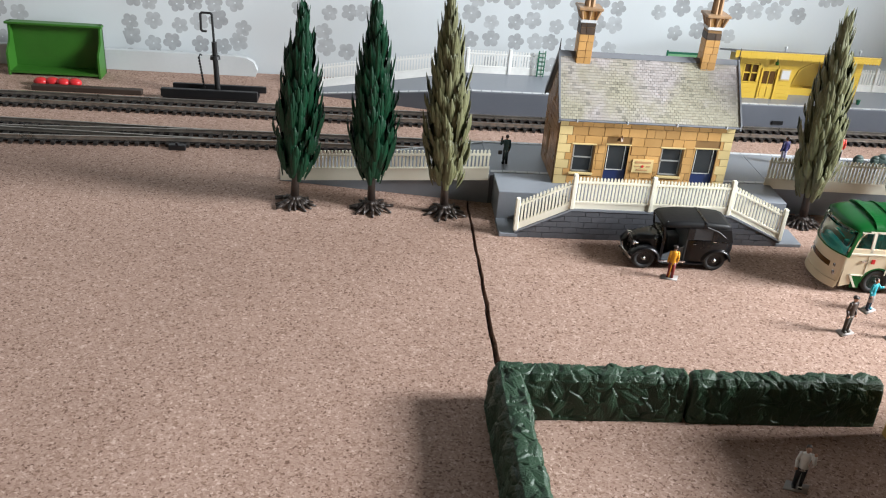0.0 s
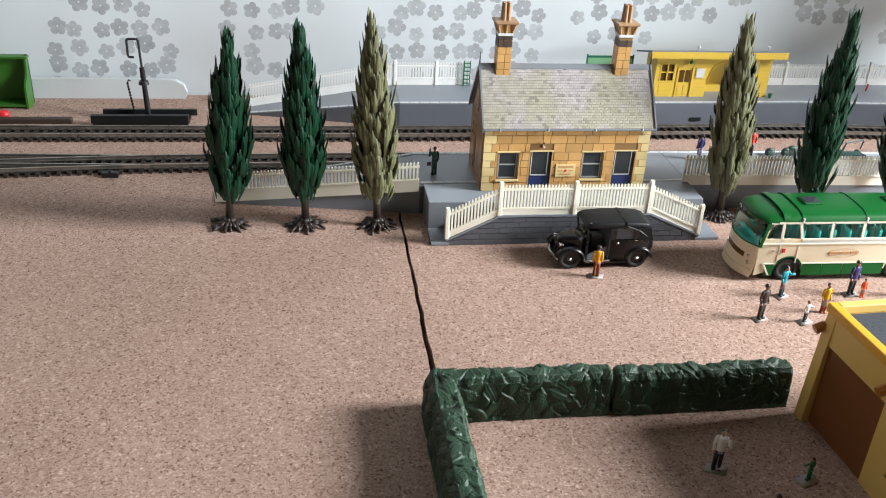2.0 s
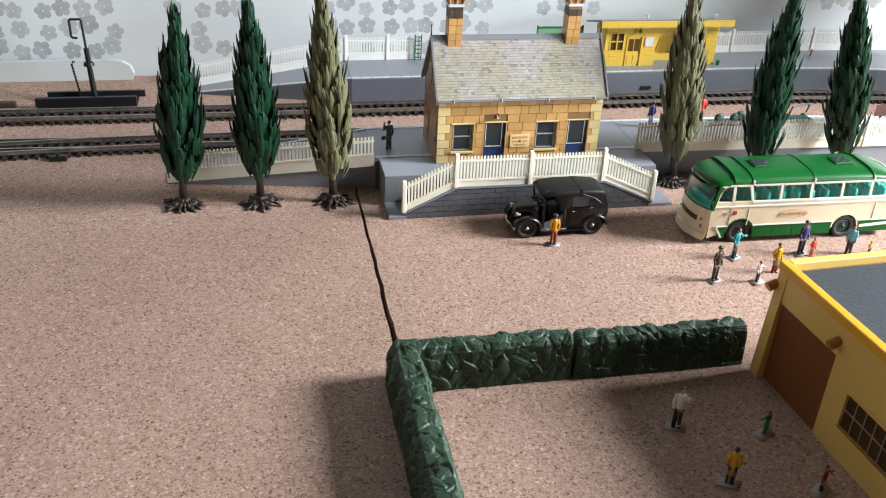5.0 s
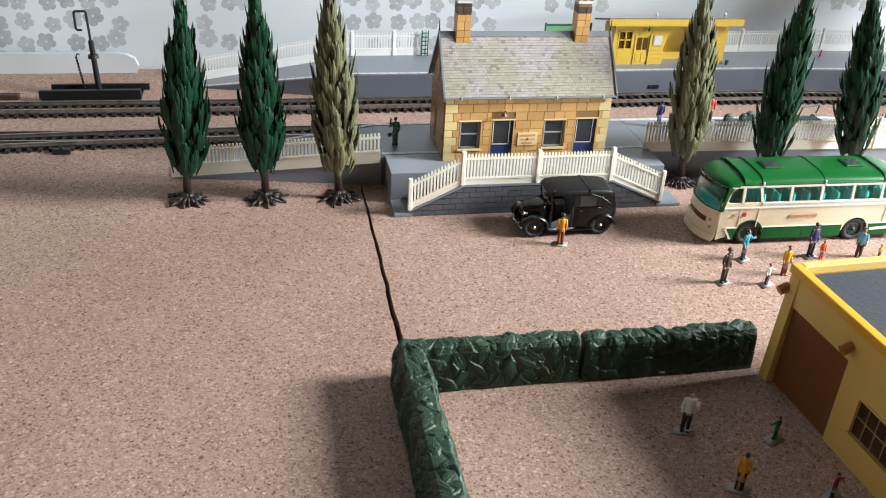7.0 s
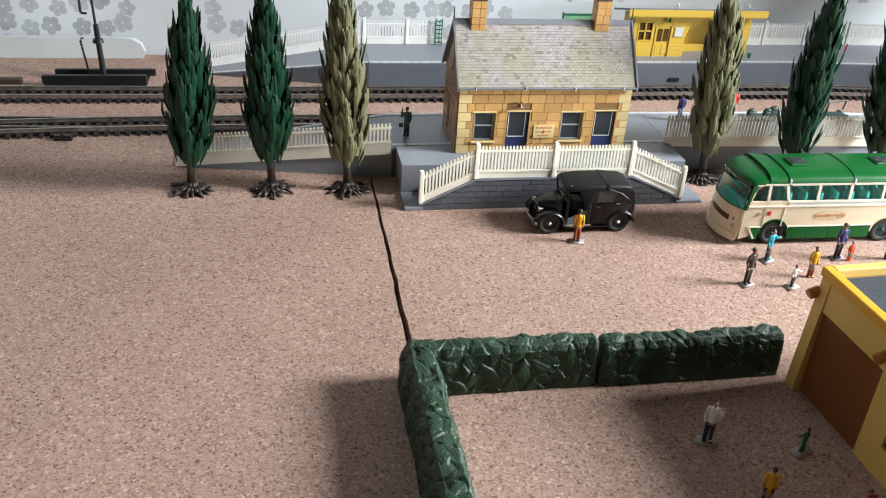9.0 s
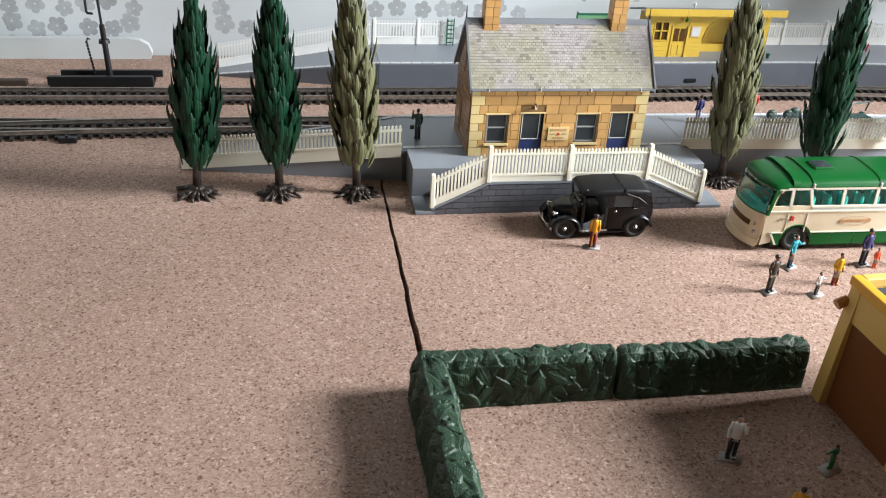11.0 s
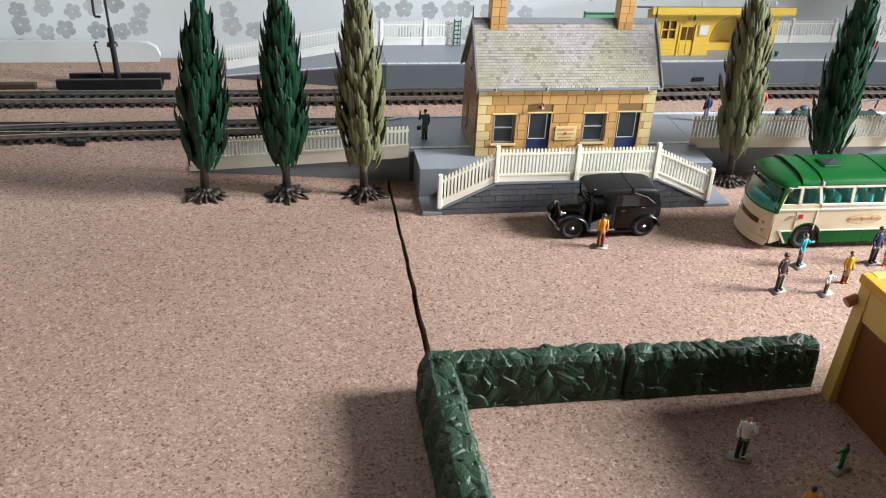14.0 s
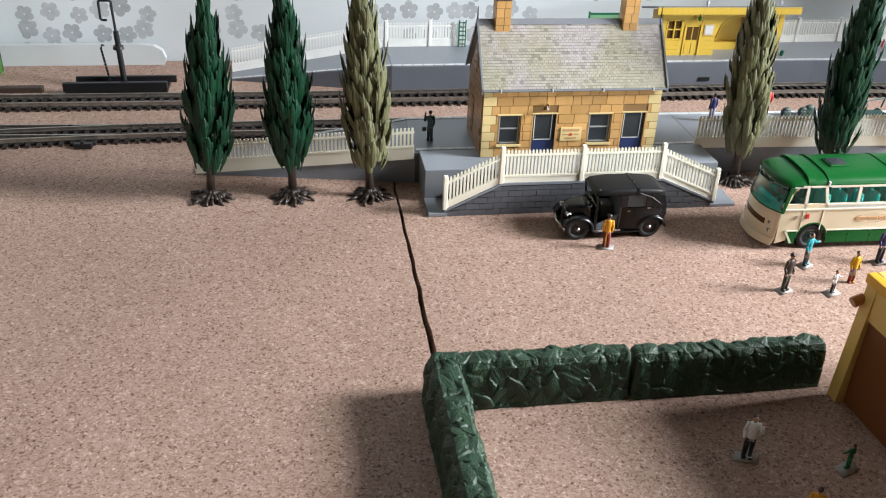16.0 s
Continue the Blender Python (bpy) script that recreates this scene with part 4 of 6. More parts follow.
# ---- hedges ----
def hedge(x0, x1, y0, y1, h, seed, along="x", label=""):
    """A moulded hedge: a rounded block whose skin is pressed with overlapping veined leaves."""
    L, W = (x1 - x0, y1 - y0) if along == "x" else (y1 - y0, x1 - x0)
    prof = [(-0.5, 0), (-0.47, 0.3), (-0.42, 0.6), (-0.36, 0.85), (-0.25, 0.98), (0, 1.0), (0.25, 0.98), (0.36, 0.85), (0.42, 0.6), (0.47, 0.3), (0.5, 0)]
    step = 0.00034
    fine, arc, run = [], [], 0.0
    for (a, b), (c, d) in zip(prof, prof[1:]):
        ln = math.hypot((c - a) * W, (d - b) * h)
        m = max(2, round(ln / step))
        fine += [(a + (c - a) * i / m, b + (d - b) * i / m) for i in range(m)]
        arc += [run + ln * i / m for i in range(m)]
        run += ln
    fine.append(prof[-1]), arc.append(run)
    fine, arc = np.array(fine), np.array(arc)
    n = int(L / step)
    ss = np.linspace(0, L, n + 1)
    S, A = np.meshgrid(ss, arc, indexing="ij")
    rng = np.random.default_rng(seed)
    height = np.zeros_like(S)
    cols = max(1, int(L / 0.0050))
    rows_n = max(1, int(run / 0.0042))
    spots = [(i, j) for i in range(cols + 1) for j in range(rows_n + 1)]
    rng.shuffle(spots)
    for i, j in spots:
        cs = (i + rng.uniform(-0.45, 0.45)) * L / cols
        ca = (j + rng.uniform(-0.45, 0.45)) * run / rows_n
        turn = rng.uniform(-1.0, 1.0) + (math.pi / 2 if rng.random() < 0.72 else 0.3)
        ln, wd = rng.uniform(0.0046, 0.0078), rng.uniform(0.0022, 0.0036)
        i0, i1 = np.searchsorted(ss, (cs - ln, cs + ln))
        j0, j1 = np.searchsorted(arc, (ca - ln, ca + ln))
        if i1 - i0 < 3 or j1 - j0 < 3:
            continue
        ds, da = S[i0:i1, j0:j1] - cs, A[i0:i1, j0:j1] - ca
        u = (ds * math.cos(turn) + da * math.sin(turn)) / ln
        v = (-ds * math.sin(turn) + da * math.cos(turn)) / (wd * np.clip(1.0 - 0.45 * np.abs(u) - 0.25 * u, 0.2, 1.4))
        r2 = u * u + v * v
        vein = np.abs(((u - 0.55 * np.abs(v)) * ln / 0.00115) % 1.0 - 0.5) * 2
        lift = rng.uniform(0.0007, 0.0016) + rng.uniform(-0.0006, 0.0006) * v + rng.uniform(-0.0004, 0.0010) * u
        leafh = (lift + 0.0007 * np.sqrt(np.clip(1 - r2, 0, 1)) + 0.00060 * (vein - 0.5) * np.clip(1.3 - r2, 0, 1)
                 + 0.00035 * np.clip(1 - np.abs(v) * 5, 0, 1) - 0.0005 * np.clip(0.45 - np.abs(v), 0, 1))
        edge = np.clip((1 - r2) * 5, 0, 1)
        cur = height[i0:i1, j0:j1]
        height[i0:i1, j0:j1] = cur + (np.maximum(leafh, cur * 0.35) - cur) * edge
    bm = bmesh.new()
    rings = []
    for i in range(n + 1):
        end = min(1.0, min(i, n - i) * step / 0.0022)
        end = math.sqrt(max(0.0, 1 - (1 - end) ** 2))
        ring = []
        for (u, v), q in zip(fine, height[i]):
            disp = (max(q, 0.0007) - 0.0016) * 0.8 * (0.25 + 0.75 * end)
            big = noise.noise(Vector((ss[i] * 120, u * 2.5, v * 1.6 + 9 * seed))) * (0.0014 if v < 0.8 else 0.0011) * end
            ny, nz = (u * 2, 0.25) if v < 0.86 else (u * 1.6, 1.0)
            k = math.hypot(ny, nz)
            disp = (disp + big) * (0.35 if v < 0.06 else 1)
            ring.append((ss[i], u * W * (0.86 + 0.14 * end) + ny / k * disp, max(0.0, v * h * (0.94 + 0.06 * end) + nz / k * disp) if v > 0 else 0.0))
        rings.append(ring)
    loft(bm, rings, close=True)
    M = pose(x0, (y0 + y1) / 2, 0) if along == "x" else pose((x0 + x1) / 2, y0, 0, 0, 0, 90)
    return solo("hedge", bm, M_HEDGE, label, "hedge", "hedges", m=M, smooth=True)


HL = "glossy dark green moulded plastic hedge on the cork"
hedge(-0.0215, 0.0592, -0.1655, -0.1515, 0.0216, 1, "x", HL)
hedge(0.0606, 0.1440, -0.1660, -0.1535, 0.0212, 2, "x", HL)
hedge(-0.0246, -0.0082, -0.2500, -0.1535, 0.0216, 3, "y", HL)

# ---- garage ----
M_BARS = mat("tan_glazing_bar", (0.42, 0.30, 0.17), 0.5)
M_BRACK = mat("orange_brown_plastic", (0.40, 0.15, 0.03), 0.4)
M_PANEB = mat("brown_window_pane", (0.07, 0.03, 0.012), 0.25)
gar = thing("garage_building", pose(0.1480, -0.1705, 0, 0, 0, 2.8) @ pose(-0.1480, 0.1705, 0), "yellow plastic flat-roofed garage with a brown door", "garage")
GX, GY, GZ = 0.1480, -0.1705, 0.0588
DY0, DY1 = -0.2158, -0.1760
WY = [(-0.262, -0.2275), (-0.310, -0.275)]
for a, b, z0, z1 in ((DY1, GY, 0, 0.0545), (DY0, DY1, 0.0405, 0.0545), (-0.2275, DY0, 0, 0.0545), (-0.275, -0.262, 0, 0.0545), (-0.34, -0.310, 0, 0.0545),
                     *((a, b, 0, 0.0135) for a, b in WY), *((a, b, 0.0305, 0.0545) for a, b in WY)):
    part("wall_panel", B(GX, GX + 0.003, a, b, z0, z1), M_GAR, gar)
part("back_wall", B(GX + 0.003, 0.33, GY - 0.003, GY, 0, 0.0545), M_GAR, gar)
part("front_wall", B(GX + 0.003, 0.33, -0.34, -0.337, 0, 0.0545), M_GAR, gar)
part("end_wall", B(0.33, 0.333, -0.34, GY, 0, 0.0545), M_GAR, gar)
part("corner_pilaster", prism(bmesh.new(), [(GX - 0.0028, 0), (GX + 0.001, 0), (GX + 0.001, 0.0545), (GX - 0.0002, 0.0545)], "y", GY - 0.0055, GY + 0.0004), M_GAR, gar)
part("roof", B(GX + 0.003, 0.33, -0.337, GY - 0.003, 0.0505, 0.0545), M_FELT, gar, "dark grey felt flat roof")
for c in ((GX - 0.0012, GX + 0.0030, -0.341, GY + 0.0012), (GX + 0.0031, 0.334, GY - 0.0030, GY + 0.0012), (GX + 0.0031, 0.334, -0.341, -0.3368), (0.3299, 0.3341, -0.3366, GY - 0.0031)):
    part("parapet", B(c[0], c[1], c[2], c[3], 0.0546, GZ, bev=0.0005), M_GARTOP if c[1] < 0.16 else M_GAR, gar)
d = part("garage_door", B(GX + 0.0010, GX + 0.0022, DY0, DY1, 0, 0.0405), M_GARDOOR, gar, "plain brown sliding door")
for yk, zk in ((-0.1700, 0.0465), (-0.2150, 0.0463)):
    part("lamp_bracket", cyl(bmesh.new(), (GX - 0.0042, yk, zk - 0.001), (GX + 0.0002, yk, zk + 0.001), 0.0023, 0.0021, 8), M_BRACK, gar)
for a, b in WY:
    w = part("window", B(GX + 0.0014, GX + 0.0020, a, b, 0.0135, 0.0305), M_PANEB, gar)
    for i in range(1, 6):
        y = a + (b - a) * i / 6
        part("glazing_bar", B(GX + 0.0009, GX + 0.0014, y - 0.00016, y + 0.00016, 0.0135, 0.0305), M_BARS, w)
    part("glazing_bar", B(GX + 0.0008, GX + 0.0013, a, b, 0.0218, 0.0222), M_BARS, w)
    part("window_frame", B(GX - 0.0005, GX + 0.0006, a - 0.0012, b + 0.0012, 0.0305, 0.0315), M_GAR, gar)
    part("window_frame", B(GX - 0.0005, GX + 0.0006, a - 0.0012, b + 0.0012, 0.0125, 0.0135), M_GAR, gar)

# ---- yellow halt building ----
hut = thing("yellow_shelter", pose(0.2135, 0.2222, 0.0195), "bright yellow plastic platform shelter with a scalloped canopy", "platform shelter")
W_, D_, H_ = 0.1015, 0.022, 0.0375
bm = bmesh.new()
for a, b, z0, z1 in ((0, 0.0045, 0, H_), (0.0045, 0.0165, 0, 0.0138), (0.0045, 0.0165, 0.0280, H_), (0.0165, 0.0200, 0, H_), (0.0200, 0.0325, 0.0245, H_), (0.0325, 0.0460, 0, H_), (0.0905, W_, 0, H_)):
    box(bm, a, b, 0, 0.0015, z0, z1)
n = 14
arch = [(0.0460 + 0.0445 * i / n, 0.0125 + 0.0185 * math.sqrt(max(0, 1 - (2 * i / n - 1) ** 2)) ** 0.8) for i in range(n + 1)]
prism(bm, [(0.0460, H_), *arch, (0.0905, H_)], "y", 0, 0.0015)
front = part("front_wall", bm, M_YEL, hut)
for i in range(10):
    z = 0.0018 + i * 0.0034
    for a, b in ((0.0002, 0.0043), (0.0330, 0.0458), (0.0907, W_ - 0.0002)) + (((0.0047, 0.0163),) if z < 0.009 else ()):
        part("board", B(a, b, -0.0003, 0.0001, z, z + 0.0029), M_YEL, front)
for nm, a, b in (("side_wall", 0, 0.0015), ("side_wall", W_ - 0.0015, W_), ("partition", 0.0445, 0.0460)):
    part(nm, prism(bmesh.new(), [(0.0016, 0), (D_ - 0.0016, 0), (D_ - 0.0016, 0.0312), (0.0016, 0.0366)], "x", a, b), M_YEL, hut)
part("back_wall", B(0, W_, D_ - 0.0015, D_, 0, 0.0312), M_YEL, hut)
part("bench", B(0.048, 0.088, D_ - 0.008, D_ - 0.0016, 0.0, 0.006), M_YEL, hut)
w = part("window", B(0.0045, 0.0165, 0.0008, 0.0013, 0.0138, 0.0280), M_SOOTY := mat("window_dark_brown", (0.10, 0.05, 0.015), 0.2), hut)
for c in ((0.0040, 0.0050, 0.0133, 0.0285), (0.0160, 0.0170, 0.0133, 0.0285), (0.0100, 0.0110, 0.0138, 0.0280), (0.0036, 0.0174, 0.0128, 0.0138), (0.0040, 0.0170, 0.0277, 0.0287), (0.0045, 0.0165, 0.0205, 0.0213)):
    part("window_frame", B(c[0], c[1], -0.0006, 0.0009, c[2], c[3]), M_YEL, w)
d = part("door", B(0.0200, 0.0325, 0.0004, 0.0013, 0, 0.0245), M_YEL, hut)
for a in (0.0215, 0.0268):
    part("door_pane", B(a, a + 0.0042, 0.0001, 0.0004, 0.0125, 0.0228), M_SOOTY, d)
    part("door_panel", B(a, a + 0.0042, 0.0000, 0.0004, 0.0018, 0.0098), M_YEL, d)
for c in ((0.0192, 0.0202, 0, 0.0252), (0.0323, 0.0333, 0, 0.0252)):
    part("door_frame", B(c[0], c[1], -0.0007, 0.0004, c[2], c[3]), M_YEL, hut)
p = part("poster", B(0.0352, 0.0432, -0.0009, -0.0003, 0.0162, 0.0250), M_QUOIN, hut, "cream framed notice")
part("sheet", B(0.0360, 0.0424, -0.0011, -0.0009, 0.0172, 0.0240), M_WFRAME, p)
part("arch_trim", loft(bmesh.new(), [[(x, -0.0008, z), (x, 0.0, z), (x, 0.0, z + 0.0012), (x, -0.0008, z + 0.0012)] for x, z in arch]), M_YEL, hut)
part("roof", prism(bmesh.new(), [(-0.0088, 0.0398), (D_ + 0.003, 0.0312), (D_ + 0.003, 0.0326), (-0.0088, 0.0414)], "x", -0.009, W_ + 0.008), M_LEAD, hut, "flat dark grey roof")
can = part("canopy", B(-0.009, W_ + 0.008, -0.0088, -0.0075, H_ - 0.0005, 0.0397), M_YEL, hut)
for i in range(48):
    x = -0.009 + (W_ + 0.017) * i / 48
    ww = (W_ + 0.017) / 48
    part("valance_board", prism(bmesh.new(), [(x, 0.0404), (x + ww * 0.96, 0.0404), (x + ww * 0.96, 0.0357), (x + ww * 0.48, 0.0345), (x, 0.0357)], "y", -0.0095, -0.0088), M_YEL, can)
part("hanging_lamp", ball(cyl(bmesh.new(), (0.0285, -0.004, 0.0310), (0.0285, -0.004, 0.0382), 0.0005, seg=6), (0.0285, -0.004, 0.0305), 0.0016, u=8, v=6), M_GREENB, hut)
for x in (0.0365, 0.098):
    part("roof_vent", cyl(cyl(bmesh.new(), (x, 0.004, 0.0375), (x, 0.004, 0.0408), 0.0007, seg=8), (x, 0.004, 0.0408), (x, 0.004, 0.0422), 0.0015, 0.001, 8), M_TILE, hut)

# ---- coach ----
def arch_side(x0, x1, z0, z1, arches, r):
    """Outline in x and z of a side panel whose lower edge has wheel arches."""
    pts = [(x0, z1), (x0, z0)]
    for c in arches:
        if x0 < c - r and c + r < x1:
            pts += [(c + r * math.cos(math.pi - a), max(z0, 0.0072 + r * math.sin(a))) for a in [math.pi * k / 10 for k in range(11)]]
    return pts + [(x1, z0), (x1, z1)]


def wheel(parent, x, y, r, w, side, hub_mat, m_hub=0.5):
    bm = bmesh.new()
    prof = [(r * 0.62, -w / 2), (r * 0.9, -w / 2), (r, -w / 3), (r, w / 3), (r * 0.9, w / 2), (r * 0.62, w / 2)]
    loft(bm, [[(a * math.cos(t), b, a * math.sin(t)) for a, b in prof] for t in [6.2832 * k / 22 for k in range(23)]], caps=False)
    wh = part("wheel", bm, M_TYRE, parent, m=pose(x, y, r), smooth=True)
    part("rim", cyl(bmesh.new(), (0, -w * 0.28, 0), (0, w * 0.28, 0), r * 0.64, seg=18), hub_mat, wh)
    s = side * w * 0.28
    part("hub", ball(cyl(bmesh.new(), (0, s, 0), (0, s + side * 0.0005, 0), r * (0.34 if m_hub == 0 else 0.22), r * (0.28 if m_hub == 0 else 0.18), 12), (0, s + side * 0.0005, 0), r * 0.17, u=8, v=6), M_CHROME if m_hub else hub_mat, wh)
    for k in range(6 if m_hub == 0 else 0):
        a = k * 1.0472
        part("bolt", cyl(bmesh.new(), (r * 0.45 * math.cos(a), s, r * 0.45 * math.sin(a)), (r * 0.45 * math.cos(a), s + side * 0.0004, r * 0.45 * math.sin(a)), r * 0.06, seg=6), hub_mat, wh)
    return wh


bus = thing("coach", pose(0.1735, -0.0345, 0, 0, 0, -0.9), "green and cream model coach with turquoise seats", "coach")
BL, BW = 0.1295, 0.0173
FW, RW = 0.0262, 0.0945
ARCH = [FW, RW]


def nose_x(u, z):
    """Front of the coach: bowed in plan, raked back above the waist."""
    return 0.0062 * abs(u) ** 2.6 + (0.0022 * max(0, 0.012 - z) / 0.008 * -0.6) + 0.17 * max(0, z - 0.0215)


def tail_x(u, z):
    return BL - 0.005 * abs(u) ** 3 - 0.25 * max(0, z - 0.024)


def bow(zs, fx, thick=0.0008, us=None, inward=1):
    us = us or [-1 + 2 * i / 16 for i in range(17)]
    rings = []
    for u in us:
        ring = [(fx(u, z), u * BW, z) for z in zs] + [(fx(u, z) + thick * inward, u * (BW - thick), z) for z in reversed(zs)]
        rings.append(ring)
    return loft(bmesh.new(), rings)


S0, S1 = 0.0064, BL - 0.0050
for side in (-1, 1):
    y0, y1 = (-BW, -BW + 0.0010) if side < 0 else (BW - 0.0010, BW)
    part("side_panel", prism(bmesh.new(), arch_side(S0, S1, 0.0040, 0.0272, ARCH, 0.0086), "y", y0, y1), M_BUSC, bus, "cream enamel side panel")
    yo = y0 - 0.00025 if side < 0 else y1
    for a, b in ((S0 + 0.006, FW - 0.0089), (FW + 0.0089, 0.0470), (0.0473, 0.0600), (0.0603, RW - 0.0089), (RW + 0.0089, S1)):
        part("skirt_panel", B(a, b, yo, yo + 0.00025, 0.0037, 0.0112), M_BUSG, bus, "green skirt panel")
    for a, b in ((S0 + 0.004, FW - 0.008), (FW + 0.008, RW - 0.008), (RW + 0.008, S1 + 0.001)):
        part("trim_strip", B(a, b, yo - (0.0003 if side < 0 else 0), yo + (0.00025 if side < 0 else 0.0006), 0.0112, 0.0118), M_BUSW, bus)
    part("trim_strip", B(S0, S1, yo - (0.0004 if side < 0 else 0), yo + (0.00025 if side < 0 else 0.0006), 0.0238, 0.0245), M_BUSW, bus)
    part("trim_strip", B(0.031, S1, yo - (0.0003 if side < 0 else 0), yo + (0.00025 if side < 0 else 0.0006), 0.0263, 0.0273), M_BUSW, bus)
    part("waist_band", B(0.0315, S1, yo + (0.00005 if side < 0 else 0), yo + (0.00025 if side < 0 else 0.0002), 0.0245, 0.0263), M_WAIST, bus, "pale grey waist band")
    for x in (0.0300, 0.1120):
        part("panel_bead", B(x - 0.0003, x + 0.0003, yo - (0.0001 if side < 0 else 0), yo + (0.00025 if side < 0 else 0.0004), 0.0118, 0.0238), M_BUSW, bus)
    # wheel arch rims
    for c in ARCH:
        bm = bmesh.new()
        loft(bm, [[(c + q * math.cos(a), yy, 0.0072 + q * math.sin(a)) for q, yy in ((0.0082, yo), (0.0090, yo), (0.0090, yo + 0.0006 * -side), (0.0082, yo + 0.0006 * -side))] for a in [math.pi * k / 14 for k in range(15)]])
        part("arch_rim", bm, M_BUSC if c == RW else M_BUSG, bus)
    pillars = [0.0095, 0.0187, 0.0300, 0.0480, 0.0672, 0.0872, 0.1060, 0.1205]
    for k, x in enumerate(pillars):
        if k == 0:
            continue
        rake = 0.0018 if k == 2 else 0.0004
        w = 0.0008 if k else 0.0012
        zz = 0.0245 if k < 3 else 0.0272
        part("window_pillar", prism(bmesh.new(), [(x - w + rake, zz), (x + w + rake, zz), (x + w - rake, 0.0372), (x - w - rake, 0.0372)], "y", y0, y1), M_BUSW, bus)
    for k, (a, b) in enumerate(zip(pillars, pillars[1:])):
        zz = 0.0262 if k < 2 else 0.0274
        gy = (y0 + y1) / 2
        g = part("window_pane", B(a + 0.0004, b - 0.0004, gy - 0.00015, gy + 0.00015, zz - 0.0008, 0.0371), M_GLASS, bus)
        g.visible_shadow = False
        part("window_frame", B(a + 0.0009, b - 0.0009, y0 - 0.0001, y1, 0.0366, 0.0372), M_BUSW, bus)
    q = prism(bmesh.new(), [(S0, 0.0272), (0.0092, 0.0272), (0.0112, 0.0345), (0.0135, 0.0366), (0.0124, 0.0366), (0.0104, 0.0330)], "y", y0, y1)
    part("corner_pillar", q, M_BUSC, bus)
    part("gutter", B(0.0150, S1 - 0.003, y0 - 0.0002, y1 + 0.0002, 0.0372, 0.0379), M_BUSW, bus)
    part("door_line", B(0.0184, 0.0187, yo - 0.0001, yo + 0.0003, 0.0118, 0.0245), M_BUSW, bus)
    part("door_handle", B(0.0148, 0.0175, yo - 0.0006 if side < 0 else yo, yo + 0.0002 if side < 0 else yo + 0.0008, 0.0197, 0.0204), M_CHROME, bus)
    part("turn_signal", B(0.0205, 0.0221, yo - 0.0005 if side < 0 else yo, yo + 0.0002 if side < 0 else yo + 0.0007, 0.0188, 0.0213), M_RED, bus)
    bm = prism(bmesh.new(), [(0.0100, 0.0118), (0.0113, 0.0118), (0.0158, 0.0042), (0.0145, 0.0042)], "y", yo - 0.0003, yo + 0.0005)
    part("wing_trim", bm, M_BUSW, bus)
    bm = prism(bmesh.new(), [(RW + 0.0100, 0.0085), (S1 + 0.002, 0.0100), (S1 + 0.002, 0.0082), (RW + 0.0100, 0.0068)], "y", yo - 0.0004, yo + 0.0006)
    part("wing_trim", bm, M_BUSW, bus)
    # oval emblem with a bar
    bm = bmesh.new()
    loft(bm, [[(0.0585 + q * 1.15 * math.cos(a), yy, 0.0180 + q * 0.32 * math.sin(a)) for q, yy in ((0.0082, yo), (0.0078, yo), (0.0078, yo - 0.0001 * -side), (0.0082, yo - 0.0001 * -side))] for a in [6.2832 * k / 28 for k in range(29)]], caps=False)
    part("emblem_ring", bm, M_EMBL, bus)
    for a, b in ((0.0498, 0.0560), (0.0568, 0.0618), (0.0626, 0.0668)):
        part("emblem_bar", B(a, b, yo - 0.00015, yo + 0.0003, 0.0172, 0.0187), M_EMBL, bus)
part("nose_panel", bow([0.0040, 0.0080, 0.0150, 0.0215, 0.0225], nose_x), M_BUSC, bus, "cream bowed nose panel", smooth=True)
part("bumper", bow([0.0030, 0.0036, 0.0062, 0.0070], lambda u, z: nose_x(u, z) - 0.0009), M_BUSC, bus)
part("nose_recess", bow([0.0125, 0.0132, 0.0152, 0.0160], lambda u, z: nose_x(u, z) - 0.0002, us=[-0.62 + 1.24 * i / 10 for i in range(11)]), M_SOOTY, bus)
for u in (-0.78, 0.78):
    part("headlight", ball(bmesh.new(), (nose_x(u, 0.0105) + 0.0002, u * BW, 0.0108), 0.0016, (0.5, 1, 1)), M_CHROME, bus)
    part("headlight", ball(bmesh.new(), (nose_x(u * 0.96, 0.015) + 0.0002, u * 0.96 * BW, 0.0150), 0.0012, (0.5, 1, 1)), M_CHROME, bus)
g = part("windscreen", bow([0.0226, 0.0260, 0.0300, 0.0340, 0.0366], nose_x, 0.0003, [-0.97 + 1.94 * i / 16 for i in range(17)]), M_GLASS, bus, smooth=True)
g.visible_shadow = False
part("windscreen_frame", bow([0.0222, 0.0228], lambda u, z: nose_x(u, z) - 0.0003), M_BUSG, bus)
part("windscreen_bar", B(nose_x(0, 0.0226), nose_x(0, 0.0226) + 0.0005, -0.0003, 0.0003, 0.0226, 0.0230), M_BUSG, bus)
for u in (-1, 1):
    bm = loft(bmesh.new(), [[(nose_x(u, z) - 0.0004, u * BW - 0.0007, z), (nose_x(u, z) + 0.0011, u * BW - 0.0007, z), (nose_x(u, z) + 0.0011, u * BW + 0.0007, z), (nose_x(u, z) - 0.0004, u * BW + 0.0007, z)] for z in (0.0222, 0.0272, 0.0320, 0.0368)])
    part("windscreen_post", bm, M_BUSG, bus)
part("tail_panel", bow([0.0040, 0.0080, 0.0150, 0.0245, 0.0272], tail_x, inward=-1), M_BUSC, bus, smooth=True)
g = part("rear_window", bow([0.0272, 0.0320, 0.0374], tail_x, 0.0003, inward=-1), M_GLASS, bus, smooth=True)
g.visible_shadow = False
